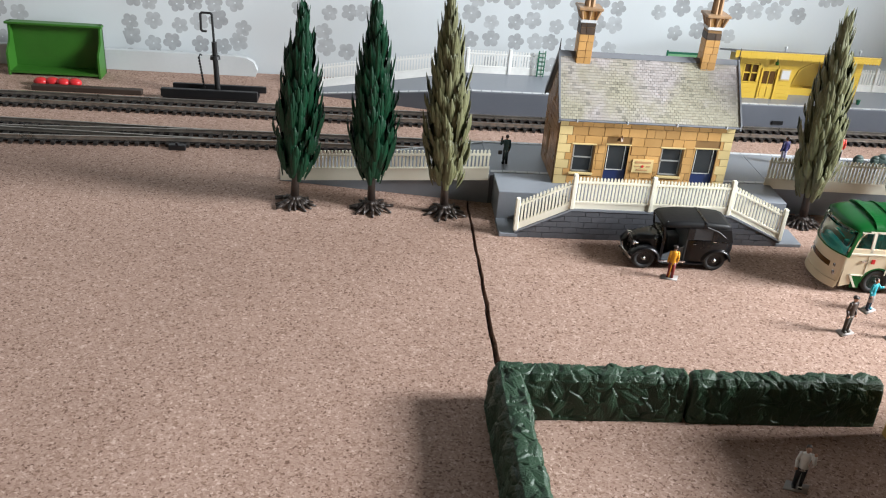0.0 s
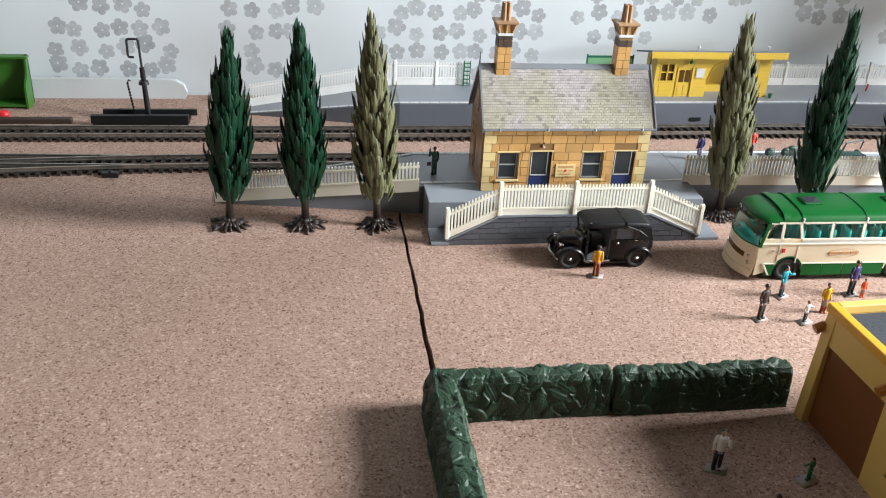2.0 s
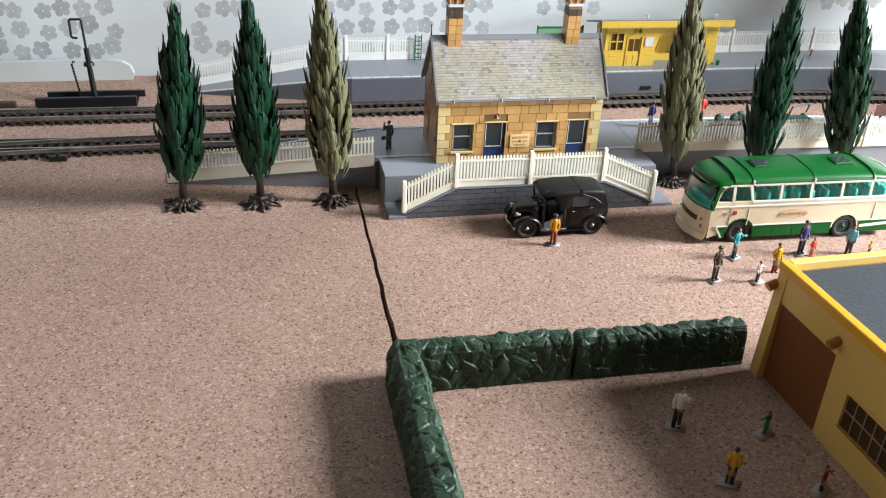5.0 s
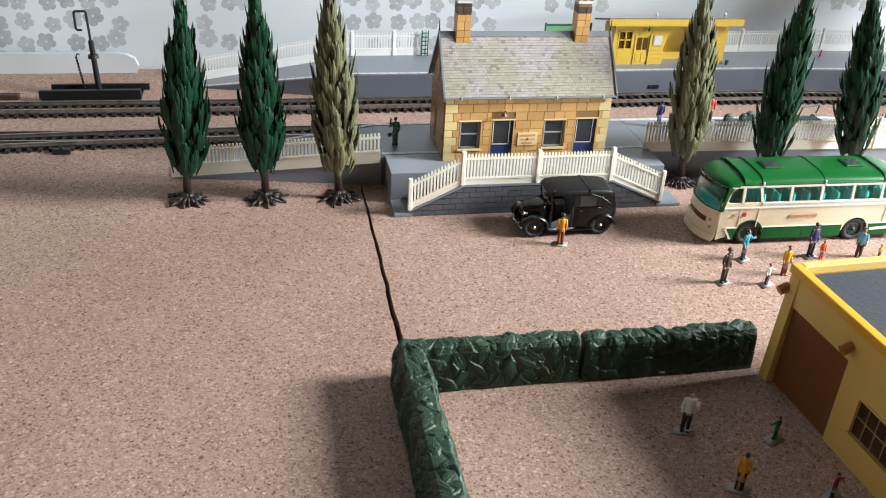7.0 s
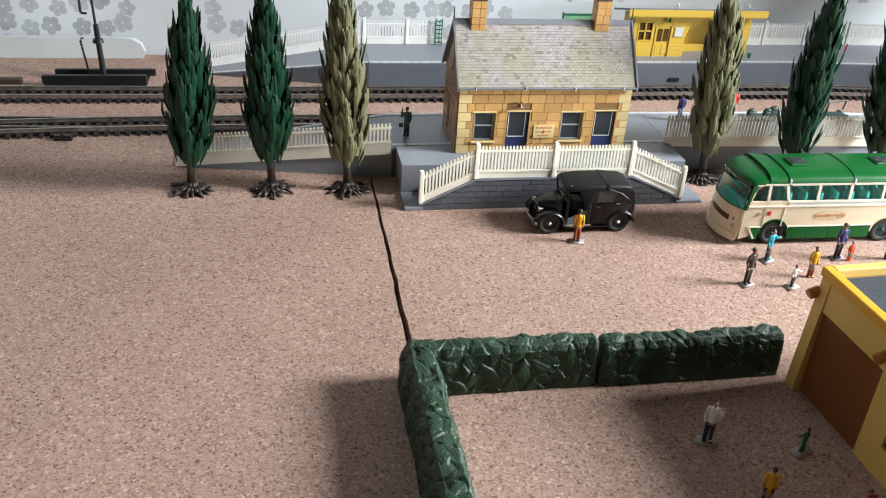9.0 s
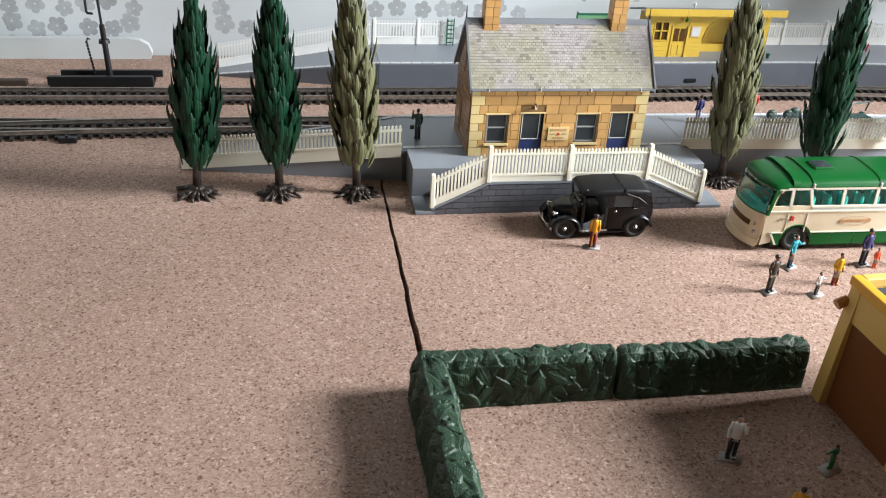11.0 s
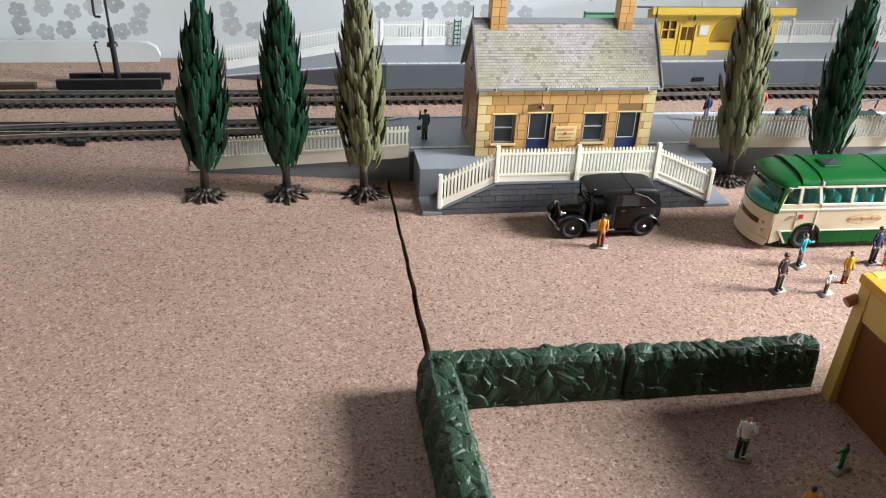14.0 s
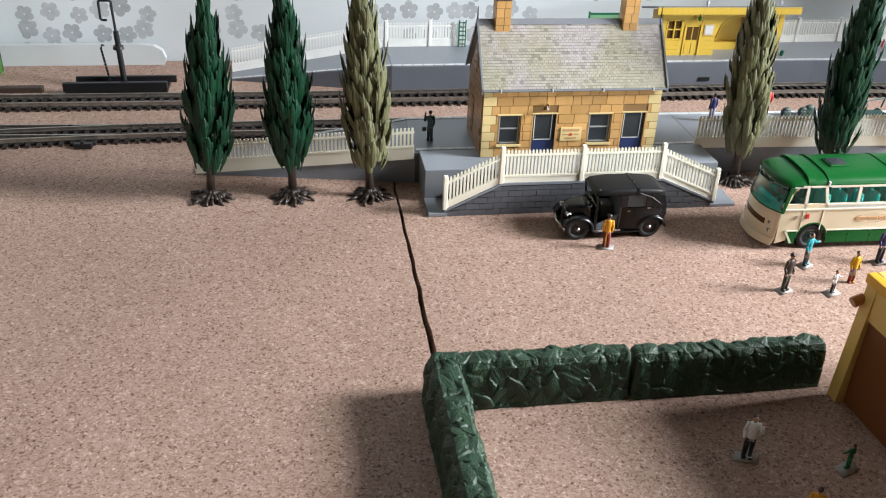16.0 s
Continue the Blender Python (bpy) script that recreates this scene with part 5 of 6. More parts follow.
part("tail_frame", bow([0.0368, 0.0380], tail_x, inward=-1), M_BUSC, bus)
rings = []
N = 18
for x, k, zt in ((0.0026, 0.99, 0.0378), (0.0036, 1.0, 0.0391), (0.0067, 1.0, 0.0404), (0.0130, 1.01, 0.0416), (0.024, 1.01, 0.0425), (0.045, 1.01, 0.0429), (0.080, 1.01, 0.0429), (0.105, 1.01, 0.0424), (0.115, 1.0, 0.0412), (0.1205, 0.97, 0.0396), (0.1238, 0.90, 0.0380)):
    zb = 0.0366 + 0.0007 * min(1, (x - 0.0026) / 0.008)
    ring = []
    for i in range(N + 1):
        a = math.pi * i / N
        c, s = math.cos(a), math.sin(a)
        ring.append((x + 0.0062 * abs(c) ** 1.6 * max(0, 1 - (x - 0.0026) / 0.02), -BW * k * math.copysign(abs(c) ** 0.62, c), zb + (zt - zb) * s ** 0.8))
    rings.append(ring)
roof = part("roof", loft(bmesh.new(), rings), M_BUSG, bus, "glossy green domed roof", smooth=True)


def roof_band(x, w, up, mt, nm):
    rr = []
    for xx in (x - w, x + w):
        rr.append([(xx, -BW * 1.01 * math.copysign(abs(math.cos(a)) ** 0.62, math.cos(a)), 0.0373 + (0.0429 - 0.0373) * math.sin(a) ** 0.8 + up) for a in [math.pi * i / N for i in range(N + 1)]])
        rr.append([(p[0], p[1] * 0.99, p[2] - 0.0008) for p in rr[-1]])
    bm = bmesh.new()
    loft(bm, [rr[1], rr[0], rr[2], rr[3]], close=False, caps=False)
    part(nm, bm, mt, roof)


for x in (0.0290, 0.0675, 0.1060):
    roof_band(x, 0.0004, 0.0004, M_BUSG, "roof_rib")
    part("rib_foot", B(x - 0.0006, x + 0.0006, -BW - 0.0006, -BW + 0.0006, 0.0376, 0.0402, bev=0.0002), M_TILE, roof)
roof_band(0.0195, 0.0020, 0.0005, M_BUSG, "roof_ridge")
for x in (0.0405, 0.0925):
    h = part("roof_hatch", B(x - 0.0056, x + 0.0056, -0.0050, 0.0050, 0.0424, 0.0437, bev=0.0003), M_BUSG, roof)
    part("hatch_glass", B(x - 0.0046, x + 0.0046, -0.0041, 0.0041, 0.0437, 0.0439), M_GLASSD, h)
part("floor_pan", B(0.008, BL - 0.008, -BW + 0.0011, BW - 0.0011, 0.0105, 0.0120), M_INT, bus)
part("dashboard", B(0.0068, 0.0105, -BW * 0.8, BW * 0.8, 0.0120, 0.0235, bev=0.001), M_TURQ, bus)
part("steering_wheel", cyl(bmesh.new(), (0.0135, 0.0085, 0.0240), (0.0140, 0.0085, 0.0245), 0.0035, seg=16), M_TURQ, bus)
seat = None
for r in range(11):
    x = 0.0185 + r * 0.0094
    for y in (-0.0108, -0.0040, 0.0040, 0.0108) if r else (0.0085,):
        bm = B(x, x + 0.0055, y - 0.0031, y + 0.0031, 0.0120, 0.0190, bev=0.0008)
        box(bm, x + 0.0047, x + 0.0070, y - 0.0031, y + 0.0031, 0.0170, 0.0305, bev=0.0011)
        if seat is None:
            seat = mesh_of("seat", bm, M_TURQ)
            sx, sy = x, y
            part("seat", seat, M_TURQ, bus)
        else:
            bm.free()
            part("seat", seat, M_TURQ, bus, m=pose(x - sx, y - sy, 0))
for x in (FW, RW):
    for s in (-1, 1):
        wheel(bus, x, s * (BW - 0.0026), 0.0072, 0.0042, s, M_GREENK, 0)
    part("axle", cyl(bmesh.new(), (x, -BW + 0.003, 0.0072), (x, BW - 0.003, 0.0072), 0.0012), M_BLACKP, bus)
part("chassis", B(0.010, BL - 0.012, -0.010, 0.010, 0.0045, 0.0105), M_BLACKP, bus)

# ---- taxi ----
taxi = thing("taxi", pose(0.0640, -0.0215, 0, 0, 0, 0.3), "black vintage model taxi with an open luggage platform", "taxi")
TW = 0.0118


def tsec(x, w, z0, z1, r=0.0025):
    pts = []
    for cx, cz, a0 in ((w - r, z1 - r, 0), (-w + r, z1 - r, 90), (-w + r * 0.4, z0 + r * 0.4, 180), (w - r * 0.4, z0 + r * 0.4, 270)):
        rr = r if a0 < 180 else r * 0.4
        pts += [(x, cx + rr * math.cos(radians(a0 + k * 30)), cz + rr * math.sin(radians(a0 + k * 30))) for k in range(4)]
    return pts


part("bonnet", loft(bmesh.new(), [tsec(0.0075, 0.0040, 0.0060, 0.0178, 0.0028), tsec(0.0090, 0.0046, 0.0050, 0.0194), tsec(0.0145, 0.0066, 0.0050, 0.0202), tsec(0.0205, 0.0086, 0.0050, 0.0208)]), M_BLACKE, taxi, smooth=True)
part("radiator", loft(bmesh.new(), [tsec(0.0060, 0.0036, 0.0058, 0.0176, 0.0020), tsec(0.0076, 0.0040, 0.0055, 0.0184, 0.0024)]), M_BLACKE, taxi)
for i in range(6):
    part("grille_bar", B(0.0056, 0.0061, -0.0027 + i * 0.00108 - 0.0002, -0.0027 + i * 0.00108 + 0.0002, 0.0068, 0.0165), M_CHROME, taxi)
# rear body, roof and pillars
part("rear_body", loft(bmesh.new(), [tsec(0.0345, 0.0104, 0.0045, 0.0208, 0.0012), tsec(0.0480, 0.0108, 0.0045, 0.0208, 0.0012), tsec(0.0560, 0.0104, 0.0050, 0.0206, 0.0012), tsec(0.0595, 0.0092, 0.0062, 0.0200, 0.0016)]), M_BLACKE, taxi, smooth=True)
part("cowl", B(0.0203, 0.0220, -0.0098, 0.0098, 0.0050, 0.0212), M_BLACKE, taxi)
part("cab_floor", B(0.0203, 0.0346, -0.0100, 0.0100, 0.0042, 0.0056), M_INT, taxi)
part("off_side_door", B(0.0220, 0.0346, 0.0094, 0.0104, 0.0056, 0.0206), M_BLACKE, taxi)
part("bulkhead", B(0.0338, 0.0347, -0.0100, 0.0100, 0.0056, 0.0295), M_INT, taxi)
part("driver_seat", B(0.0270, 0.0338, 0.0005, 0.0090, 0.0056, 0.0165, bev=0.0012), M_INT, taxi)
part("luggage_panel", prism(bmesh.new(), [(0.0222, 0.0056), (0.0335, 0.0056), (0.0335, 0.0145), (0.0222, 0.0085)], "y", -0.0088, -0.0080), M_INT, taxi, "grey luggage platform")
part("sill_plate", B(0.0205, 0.0350, -0.0112, -0.0096, 0.0042, 0.0058), M_CHROME, taxi)
part("steering_wheel", cyl(bmesh.new(), (0.0246, 0.0045, 0.0190), (0.0250, 0.0045, 0.0194), 0.0030, seg=14), M_BLACKP, taxi)
part("roof", loft(bmesh.new(), [tsec(0.0195, 0.0096, 0.0286, 0.0300, 0.0007), tsec(0.0215, 0.0102, 0.0284, 0.0316, 0.0016), tsec(0.0300, 0.0106, 0.0282, 0.0327, 0.0022), tsec(0.0440, 0.0107, 0.0280, 0.0327, 0.0022), tsec(0.0540, 0.0103, 0.0278, 0.0316, 0.0018), tsec(0.0572, 0.0096, 0.0276, 0.0302, 0.0010)]), M_ROOFT, taxi, "matt black folding roof", smooth=True)
part("roof_band", loft(bmesh.new(), [tsec(0.0418, 0.0109, 0.0279, 0.0330, 0.0022), tsec(0.0428, 0.0109, 0.0279, 0.0330, 0.0022)]), M_BLACKE, taxi)
for s in (-1, 1):
    ys = (s * 0.0104 - 0.0005, s * 0.0104 + 0.0005)
    for pts in ([(0.0205, 0.0210), (0.0216, 0.0210), (0.0206, 0.0290), (0.0196, 0.0290)], [(0.0335, 0.0206), (0.0372, 0.0206), (0.0372, 0.0286), (0.0335, 0.0286)], [(0.0475, 0.0206), (0.0502, 0.0206), (0.0502, 0.0284), (0.0475, 0.0284)]):
        part("window_post", prism(bmesh.new(), pts, "y", *ys), M_BLACKE, taxi)
    part("rear_quarter", prism(bmesh.new(), [(0.0502, 0.0204), (0.0592, 0.0196), (0.0570, 0.0282), (0.0502, 0.0284)], "y", *ys), M_ROOFT, taxi)
    part("side_window", B(0.0372, 0.0475, s * 0.0103 - 0.0002, s * 0.0103 + 0.0002, 0.0206, 0.0284), M_GLASSD, taxi)
    part("hood_iron", tube(bmesh.new(), [(0.0430, s * 0.0110, 0.0300), (0.0500, s * 0.0110, 0.0270), (0.0575, s * 0.0104, 0.0205)], 0.0004, 6), M_BLACKP, taxi)
    part("door_handle", tube(bmesh.new(), [(0.0372, s * 0.0113, 0.0180), (0.0386, s * 0.0113, 0.0180)], 0.0004, 6), M_CHROME, taxi)
    part("hinge", B(0.0482, 0.0500, s * 0.0110 - 0.0003, s * 0.0110 + 0.0003, 0.0196, 0.0201), M_CHROME, taxi)
    for cx, r, a0, a1, nm in ((0.0118, 0.0079, -5, 165, "front_wing"), (0.0520, 0.0076, 5, 178, "rear_wing")):
        bm = bmesh.new()
        rr = []
        for k in range(15):
            a = radians(a0 + (a1 - a0) * k / 14)
            w = 0.0030
            yc = s * (TW - 0.0026)
            rr.append([(cx + q * math.cos(a), yc + dy, 0.0062 + q * math.sin(a)) for q, dy in ((r, -w), (r + 0.0008, -w * 0.6), (r + 0.0010, 0), (r + 0.0008, w * 0.6), (r, w), (r - 0.0006, w), (r - 0.0006, -w))])
        if nm == "front_wing":
            rr.insert(0, [(0.0225 + (0.0004 if i in (1, 2, 3) else 0), s * (TW - 0.0026) + dy, 0.0044 + dz) for i, (dy, dz) in enumerate(((-0.003, 0), (-0.0018, 0.0008), (0, 0.001), (0.0018, 0.0008), (0.003, 0), (0.003, -0.0006), (-0.003, -0.0006)))])
        part(nm, loft(bm, rr), M_BLACKE, taxi, smooth=True)
    part("running_board", B(0.0220, 0.0450, s * (TW - 0.0026) - 0.0024, s * (TW - 0.0026) + 0.0024, 0.0036, 0.0044), M_BLACKE, taxi)
    part("headlight", ball(cyl(bmesh.new(), (0.0060, s * 0.0062, 0.0148), (0.0085, s * 0.0062, 0.0148), 0.0018, 0.0009, 12), (0.0060, s * 0.0062, 0.0148), 0.0017, (0.3, 1, 1)), M_CHROME, taxi)
    for x, r in ((0.0118, 0.0065), (0.0520, 0.0063)):
        wheel(taxi, x, s * (TW - 0.0022), r, 0.0030, s, M_BLACKE)
g = part("windscreen", prism(bmesh.new(), [(0.0209, 0.0212), (0.0213, 0.0212), (0.0203, 0.0290), (0.0199, 0.0290)], "y", -0.0098, 0.0098), M_GLASS, taxi)
g.visible_shadow = False
part("rear_panel", prism(bmesh.new(), [(0.0580, 0.0200), (0.0592, 0.0200), (0.0572, 0.0282), (0.0560, 0.0282)], "y", -0.0098, 0.0098), M_ROOFT, taxi)
part("bumper", loft(bmesh.new(), [[(0.0018 + 0.0022 * u * u, u * 0.0098, z) for z in (0.0058, 0.0082)] + [(0.0026 + 0.0022 * u * u, u * 0.0098, z) for z in (0.0082, 0.0058)] for u in (-1, -0.6, -0.2, 0.2, 0.6, 1)]), M_CHROME, taxi)
part("bumper_bracket", B(0.0022, 0.0080, -0.0050, 0.0050, 0.0050, 0.0062), M_BLACKP, taxi)
part("spare_wheel", cyl(bmesh.new(), (0.0596, 0, 0.0130), (0.0618, 0, 0.0130), 0.0055, seg=18), M_TYRE, taxi)
part("roof_lamp", ball(bmesh.new(), (0.0222, -0.0085, 0.0312), 0.0007, u=8, v=6), M_CHROME, taxi)
part("chassis", B(0.008, 0.056, -0.0062, 0.0062, 0.0034, 0.0060), M_BLACKP, taxi)

for ob in taxi.children:
    if not ob.name.startswith("wheel"):
        ob.matrix_basis = Matrix.Translation((0, 0, 0.0006)) @ Matrix.Diagonal((1.02, 1, 0.875, 1))
# ---- figurines, each one plain mesh ----
PAINT = {}


def paint(c):
    if c not in PAINT:
        PAINT[c] = mat("figure_paint", c, 0.5, tuple(v * 0.75 for v in c), 300, 0.8)
    return PAINT[c]


BASE, SKIN, HAIR = (0.33, 0.30, 0.28), (0.45, 0.24, 0.16), (0.04, 0.025, 0.02)


def figurine(x, y, z, h, top, legs, turn, label, arm=0, coat=False, base=True, hat=False, bag=False):
    bm = bmesh.new()
    cols = [BASE, legs, top, SKIN, HAIR]
    s = h / 0.021

    def done(i, n0):
        bm.faces.ensure_lookup_table()
        for f in bm.faces[n0:]:
            f.material_index = i
        return len(bm.faces)

    n0 = 0
    zb = 0.0
    if base:
        prism(bm, [(-0.0056, -0.0030), (0.0040, -0.0030), (0.0056, 0.0030), (-0.0040, 0.0030)], "z", 0, 0.0005)
        zb = 0.0005
    n0 = done(0, n0)
    for sx in (-1, 1):
        cyl(bm, (sx * 0.0012 * s, 0.0002, zb), (sx * 0.0009 * s, 0, zb + 0.0100 * s), 0.0009 * s, 0.0014 * s, 8)
        box(bm, sx * 0.0013 * s - 0.0008 * s, sx * 0.0013 * s + 0.0008 * s, -0.0016 * s, 0.0008 * s, zb, zb + 0.0009 * s)
    n0 = done(1, n0)
    low = 0.0052 if coat else 0.0090
    rings = []
    for zz, a, b in ((low, 0.0024 if coat else 0.0021, 0.0017), (0.0100, 0.0021, 0.0015), (0.0125, 0.0019, 0.0014), (0.0155, 0.0026, 0.0015), (0.0168, 0.0022, 0.0013), (0.0174, 0.0010, 0.0009)):
        rings.append([(a * s * math.cos(k * 0.6283), b * s * math.sin(k * 0.6283), zb + zz * s) for k in range(10)])
    loft(bm, rings)
    for sx in (-1, 1):
        sh = Vector((sx * 0.0023 * s, 0, zb + 0.0163 * s))
        if arm == 1 and sx > 0:
            el, ha = sh + Vector((0.0014, -0.0012, -0.0028)) * s, sh + Vector((0.0006, -0.0022, 0.0022)) * s
        elif arm == 2 and sx > 0:
            el, ha = sh + Vector((0.0022, -0.0012, -0.0022)) * s, sh + Vector((0.0050, -0.0020, -0.0022)) * s
        else:
            el, ha = sh + Vector((sx * 0.0006, 0.0004, -0.0036)) * s, sh + Vector((sx * 0.0004, -0.0010, -0.0068)) * s
        cyl(bm, sh, el, 0.0009 * s, 0.0008 * s, 7), cyl(bm, el, ha, 0.0008 * s, 0.0006 * s, 7), ball(bm, sh, 0.0010 * s, u=7, v=5)
        n0 = done(2, n0)
        ball(bm, ha, 0.0008 * s, u=6, v=5)
        n0 = done(3, n0)
    cyl(bm, (0, 0, zb + 0.0170 * s), (0, 0, zb + 0.0182 * s), 0.0007 * s, seg=6)
    ball(bm, (0, -0.0002, zb + 0.0191 * s), 0.0013 * s, (0.9, 1, 1.15), 9, 7)
    n0 = done(3, n0)
    ball(bm, (0, 0.0003 * s, zb + 0.0197 * s), 0.00135 * s, (0.95, 1, 0.95), 9, 7)
    if hat:
        cyl(bm, (0, -0.0003, zb + 0.0199 * s), (0, -0.0003, zb + 0.0203 * s), 0.0017 * s, seg=10)
    if bag:
        box(bm, 0.0022 * s, 0.0052 * s, -0.0022 * s, -0.0010 * s, zb + 0.0062 * s, zb + 0.0090 * s, bev=0.0003)
    n0 = done(4, n0)
    me = mesh_of("figurine", bm, *[paint(c) for c in cols])
    ob = part("figurine", me, None, None, smooth=True, m=pose(x, y, z, 0, 0, turn) @ Matrix.Diagonal((0.92, 0.92, 1, 1)))
    return tagged(ob, label, "figurine", "miniature figures")


ORANGE, MAROON, BROWN, BLACK, TEAL, NAVYC = (0.85, 0.38, 0.01), (0.22, 0.018, 0.015), (0.06, 0.04, 0.03), (0.02, 0.02, 0.025), (0.02, 0.38, 0.46), (0.035, 0.03, 0.13)
YELLOW, WHITEC, REDC, SKY, GREENC = (0.72, 0.42, 0.01), (0.80, 0.79, 0.77), (0.60, 0.04, 0.02), (0.15, 0.45, 0.62), (0.015, 0.16, 0.06)
figurine(0.0892, -0.0418, 0, 0.0196, ORANGE, MAROON, 170, "miniature figure in an orange jacket and maroon trousers", hat=True)
figurine(0.1660, -0.0915, 0, 0.0212, BROWN, (0.05, 0.045, 0.035), 20, "miniature figure in a dark brown suit", hat=True)
figurine(0.1892, -0.0690, 0, 0.0190, TEAL, (0.03, 0.04, 0.07), 30, "miniature figure in a teal coat with an arm out", 2, True)
figurine(0.1892, -0.0960, 0, 0.0128, WHITEC, BLACK, 20, "small miniature figure in a white shirt", 2)
figurine(0.2045, -0.0872, 0, 0.0185, YELLOW, MAROON, 0, "miniature figure in a long yellow coat", 0, True, False)
figurine(0.2309, -0.0695, 0, 0.0215, NAVYC, BLACK, 10, "miniature figure in a purple blazer and black trousers", hat=True)
figurine(0.2362, -0.0727, 0, 0.0120, (0.75, 0.10, 0.02), (0.75, 0.10, 0.02), 0, "small miniature figure in an orange-red dress", 0, True, False)
figurine(0.2600, -0.0727, 0, 0.0190, SKY, (0.07, 0.03, 0.025), -40, "miniature figure in a light blue top", base=False)
figurine(0.2725, -0.0745, 0, 0.0085, YELLOW, BLACK, 0, "small miniature figure in a yellow top", base=False)
figurine(0.0931, -0.2036, 0, 0.0207, WHITEC, BLACK, 340, "miniature figure in a white shirt with a raised arm", 1)
figurine(0.1290, -0.2135, 0, 0.0120, GREENC, GREENC, 200, "small miniature figure in green", 2, False, True)
figurine(0.0999, -0.2388, 0, 0.0185, (0.75, 0.36, 0.02), BLACK, 150, "miniature figure in a long orange-yellow coat on a clear base", 0, True)
figurine(0.1345, -0.2480, 0, 0.0125, (0.30, 0.02, 0.06), BLACK, 30, "small miniature figure in dark red", 2, True)
figurine(0.0085, 0.0625, PZ, 0.0195, (0.02, 0.05, 0.045), (0.05, 0.055, 0.06), 190, "miniature figure in a dark jacket carrying a black bag", 1, False, False, False, True)
figurine(0.1985, 0.0835, PZ, 0.0195, NAVYC, (0.35, 0.33, 0.4), 190, "miniature figure in a purple jacket on the platform", base=False)
figurine(0.2400, 0.0905, PZ, 0.0205, REDC, BLACK, 170, "miniature figure in a red jacket on the platform", 2, False, False)
figurine(0.4975, 0.2300, 0.0195, 0.0195, REDC, BLACK, 0, "miniature figure in a red top on the far platform", 0, False, False)

# ---- loading gauge on its black plinth ----
cr = thing("yard_crane", pose(0, 0, 0), "black plastic water crane with a bent spout on a long plinth", "water crane")
part("plinth", B(-0.2335, -0.1630, 0.2050, 0.2250, 0, 0.0022), M_BLACKP, cr)
part("front_beam", B(-0.2345, -0.1625, 0.2045, 0.2085, 0.0022, 0.0086, bev=0.0004), M_BLACKP, cr)
part("back_beam", B(-0.2290, -0.1580, 0.2225, 0.2255, 0.0022, 0.0072, bev=0.0003), M_BLACKP, cr)
part("mast", cyl(cyl(bmesh.new(), (-0.1937, 0.2155, 0.0022), (-0.1950, 0.2155, 0.0430), 0.0022, 0.0019, 12), (-0.1947, 0.2155, 0.0300), (-0.1947, 0.2155, 0.0325), 0.0040, 0.0034, 12), M_BLACKP, cr)
part("spout", tube(bmesh.new(), [(-0.1950, 0.2155, 0.0420), (-0.1957, 0.2155, 0.0635), (-0.1967, 0.2155, 0.0645), (-0.2030, 0.2155, 0.0645), (-0.2040, 0.2155, 0.0635), (-0.2040, 0.2155, 0.0520), (-0.2032, 0.2155, 0.0510), (-0.2005, 0.2155, 0.0508)], 0.0009, 8), M_BLACKP, cr)
bm = bmesh.new()
for k in range(12):
    f = k / 11
    ball(bm, (-0.2040 - 0.0032 * f, 0.2180, 0.0040 + 0.0255 * f), 0.00095, (1, 1, 1.3), 7, 5)
part("chain", bm, M_BLACKP, cr)
part("chain_hook", tube(bmesh.new(), [(-0.2072, 0.2180, 0.0300), (-0.2062, 0.2180, 0.0325), (-0.2050, 0.2180, 0.0318)], 0.0005, 6), M_BLACKP, cr)

# ---- green open-fronted bin ----
gs = thing("coal_bin", pose(-0.3590, 0.2435, 0), "green plastic open-fronted shelter standing on the cork", "shelter")
GW, GD, GH = 0.0700, 0.0175, 0.0392
part("back", B(0, GW, GD - 0.0015, GD, 0, GH), M_GREENB, gs)
part("bottom", B(0.0015, GW - 0.0015, 0.0005, GD - 0.0015, 0.0018, 0.0034), M_GREENB, gs)
part("top_lip", B(-0.0020, GW + 0.0015, GD - 0.0075, GD - 0.0016, GH - 0.0018, GH, bev=0.0003), M_GREENB, gs)
side = [(0, 0), (GD, 0), (GD, GH), (GD - 0.0060, GH), (GD - 0.0072, 0.0290), (GD - 0.0090, 0.0250), (0.0030, 0.0200), (0.0005, 0.0170)]
part("side", prism(bmesh.new(), side, "x", 0, 0.0015), M_GREENB, gs)
part("side", prism(bmesh.new(), side, "x", GW - 0.0015, GW), M_GREENB, gs)
rs = thing("red_sacks", pose(-0.3320, 0.2215, 0), "low row of red plastic sacks on the cork", "sacks")
for k in range(4):
    part("sack", ball(bmesh.new(), (0.0045 + k * 0.0083, 0.001 * (k % 2), 0.0034), 0.0054, (1, 0.8, 0.62), 12, 8), M_RED, rs, smooth=True)
solo("timber_beam", B(-0.3310, -0.2500, 0.2100, 0.2160, 0, 0.0040, bev=0.0006), mat("dark_brown_timber", (0.045, 0.028, 0.02), 0.6, bump=0.3), "dark brown beam lying beside the track", "beam")
pts = [(-0.75, 0), (-0.1720, 0), (-0.1705, 0.0050), (-0.1730, 0.0115), (-0.1790, 0.0150), (-0.1880, 0.0162), (-0.75, 0.0162)]
solo("white_strip", prism(bmesh.new(), pts, "y", 0.2705, 0.2760), mat("white_plastic_strip", (0.60, 0.63, 0.64), 0.4, (0.53, 0.56, 0.57), 25, 0.7), "white plastic strip along the back of the board", "strip")

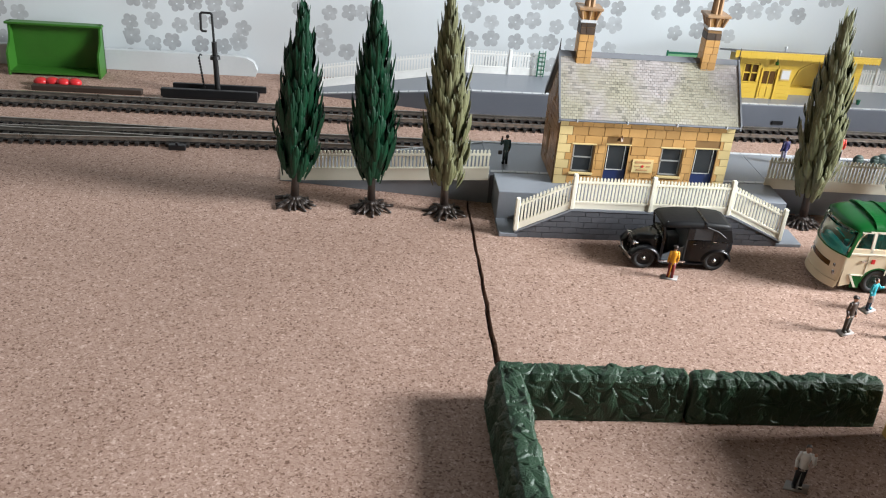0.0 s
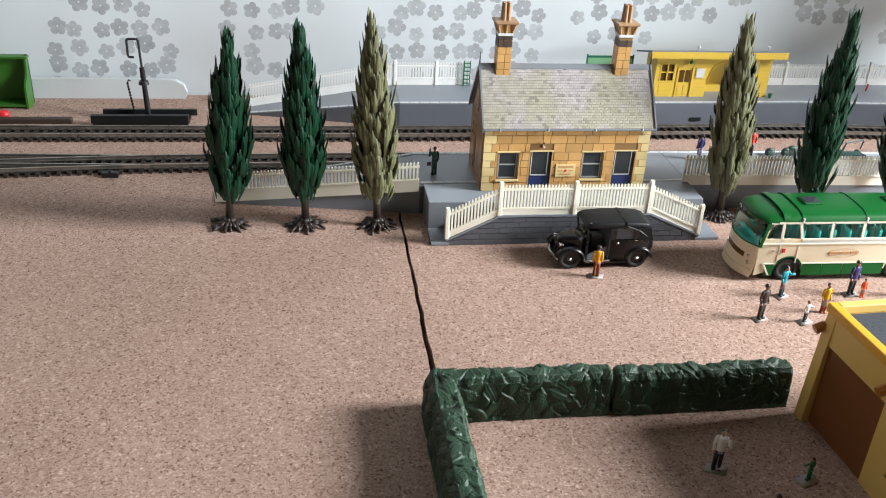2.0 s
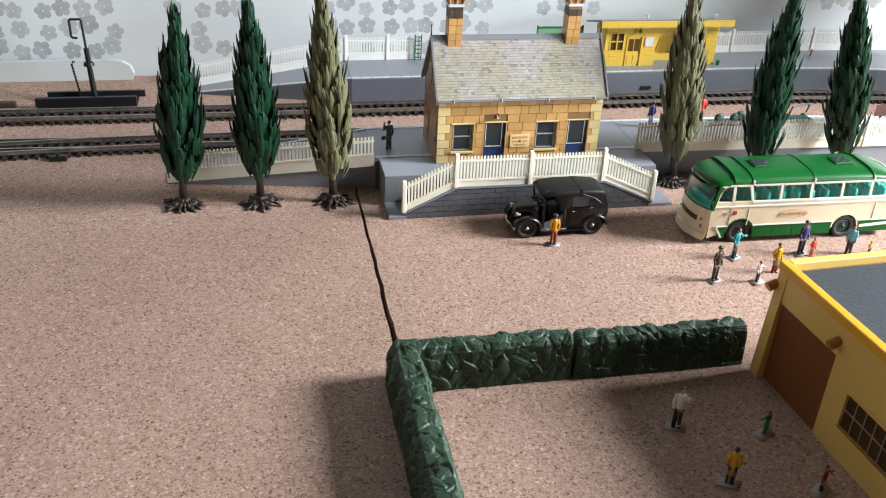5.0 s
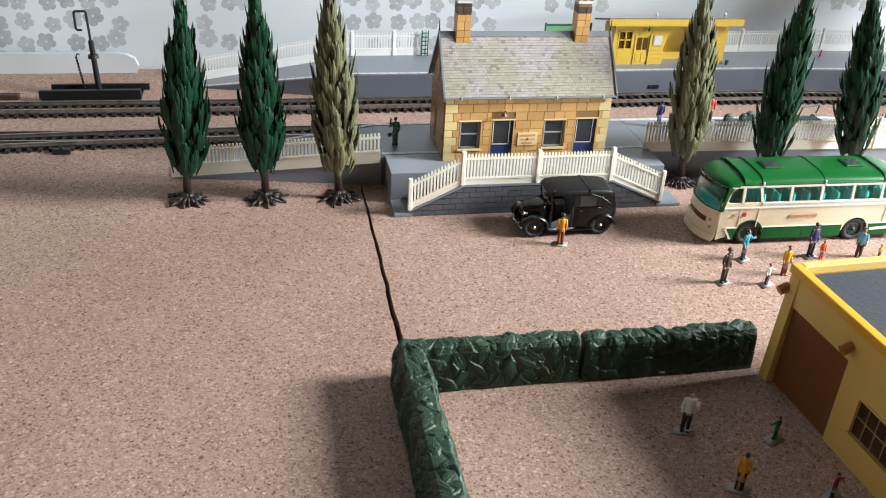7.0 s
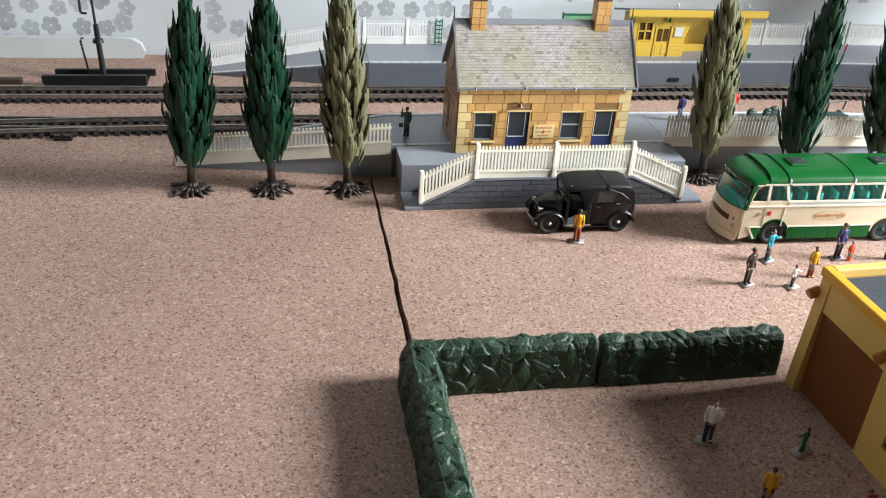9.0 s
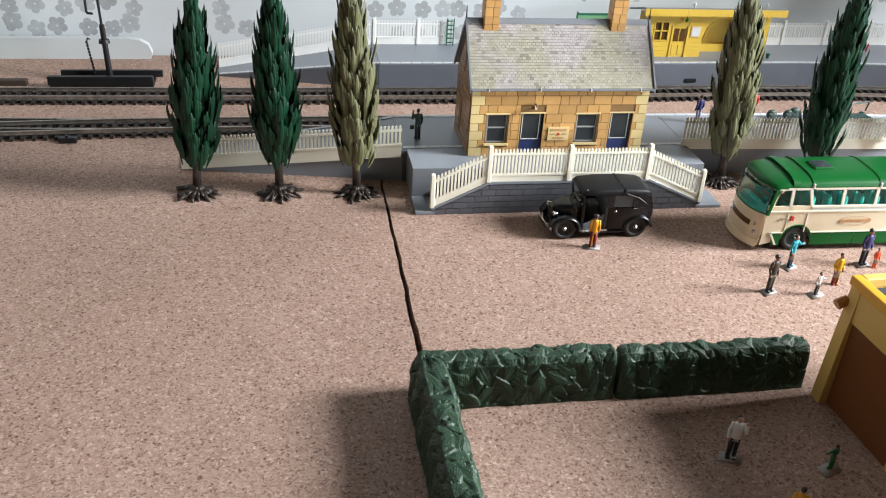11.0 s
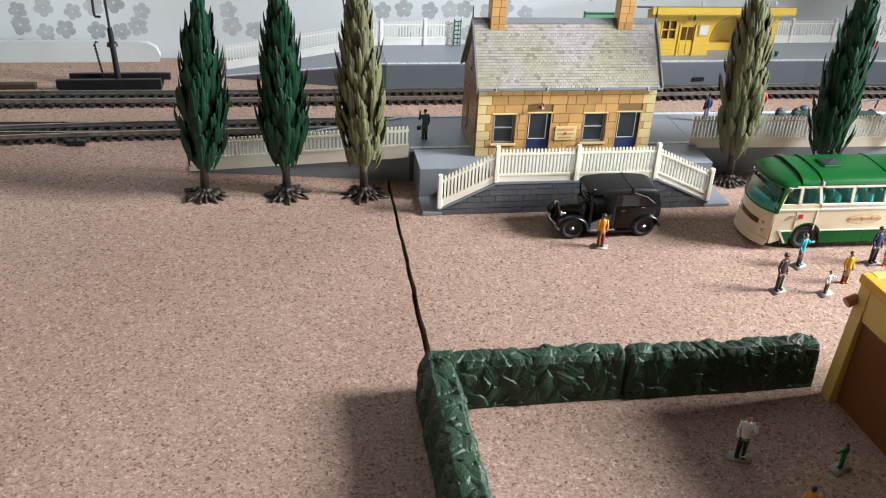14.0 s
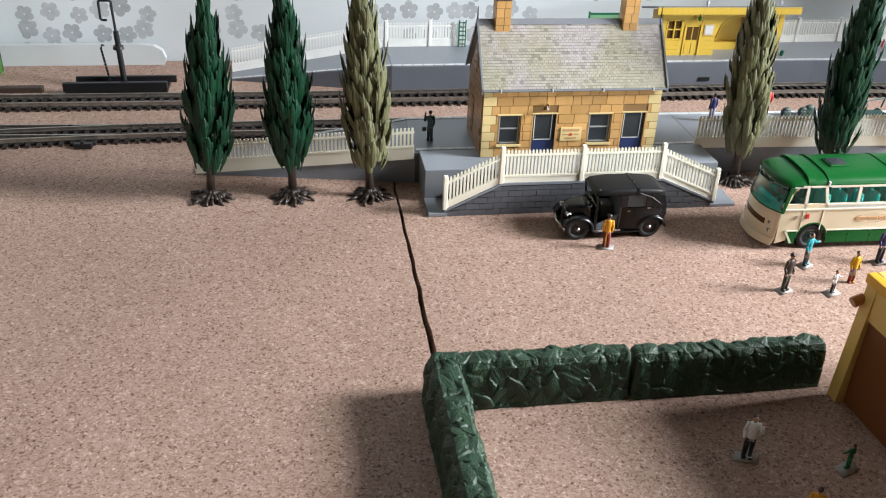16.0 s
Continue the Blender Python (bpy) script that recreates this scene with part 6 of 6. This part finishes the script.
# ---- small things on the platforms ----
ld = thing("green_ladder", pose(0.0570, 0.2478, 0.0195), "small green plastic ladder leaning at the fence", "ladder")
for x in (0, 0.0052):
    part("stile", B(x, x + 0.0009, 0, 0.0009, 0, 0.0215), M_GREENL, ld)
for k in range(6):
    part("rung", B(0.0009, 0.0052, 0.0001, 0.0007, 0.002 + k * 0.0034, 0.0028 + k * 0.0034), M_GREENL, ld)
sb = thing("green_board", pose(0.1605, 0.2440, 0.0195), "green framed board standing on the far platform", "board")
for x in (0, 0.0400):
    part("post", B(x, x + 0.0012, 0, 0.0012, 0, 0.0290), M_GREENL, sb)
part("top_bar", B(0.0012, 0.0400, 0, 0.0012, 0.0265, 0.0280), M_GREENL, sb)
part("panel", B(0.0012, 0.0400, 0.0003, 0.0009, 0.0190, 0.0265), mat("pale_green_panel", (0.20, 0.42, 0.22), 0.4), sb)
for i, (x, s) in enumerate(((0.2552, 1.0), (0.2675, 1.0), (0.2720, 1.25))):
    solo("kit_bag", ball(box(bmesh.new(), x - 0.0035 * s, x + 0.0035 * s, 0.0885, 0.0925, PZ, PZ + 0.0045 * s, bev=0.0014), (x, 0.0905, PZ + 0.0042 * s), 0.0032 * s, (1, 0.6, 0.6), 10, 6), mat("dark_green_canvas", (0.03, 0.055, 0.045), 0.6), "dark green luggage bag on the platform", "bag", "luggage", smooth=True)
bw = thing("hand_barrow", pose(0.3060, 0.0830, PZ), "dark green luggage barrow with a bent handle", "barrow")
part("handle", tube(bmesh.new(), [(0, 0, 0.0060), (0.0022, 0.001, 0.0118), (0.0045, 0.002, 0.0122), (0.0195, 0.008, 0.0112), (0.0205, 0.0085, 0.0100), (0.0190, 0.008, 0.0050)], 0.0006, 8), M_GREENK, bw)
part("bed", B(0.001, 0.019, 0.001, 0.008, 0.0020, 0.0028), M_GREENK, bw)
for x in (0.003, 0.017):
    part("wheel", cyl(bmesh.new(), (x, -0.0012, 0.0020), (x, -0.0002, 0.0020), 0.0020, seg=12), M_GREENK, bw)
    part("wheel", cyl(bmesh.new(), (x, 0.0082, 0.0020), (x, 0.0092, 0.0020), 0.0020, seg=12), M_GREENK, bw)
ns = thing("platform_sign", pose(0.3720, 0.0700, PZ), "brown sign board on a post on the platform", "sign")
part("post", B(-0.0008, 0.0008, 0, 0.0012, 0, 0.0170), M_TRUNK, ns)
part("sign_board", B(-0.0060, 0.0080, -0.0006, 0, 0.0085, 0.0170), mat("brown_sign", (0.12, 0.05, 0.035), 0.5), ns)
solo("green_bucket", cyl(bmesh.new(), (0.3180, 0.2195, 0.0195), (0.3180, 0.2195, 0.0235), 0.0012, 0.0017, 10), M_GREENL, "small green bucket by the shelter", "bucket")
solo("red_marker", cyl(bmesh.new(), (0.4188, 0.2393, 0.0195), (0.4196, 0.2393, 0.0260), 0.0008, 0.0007, 8), M_RED, "small red marker post on the far platform", "marker")
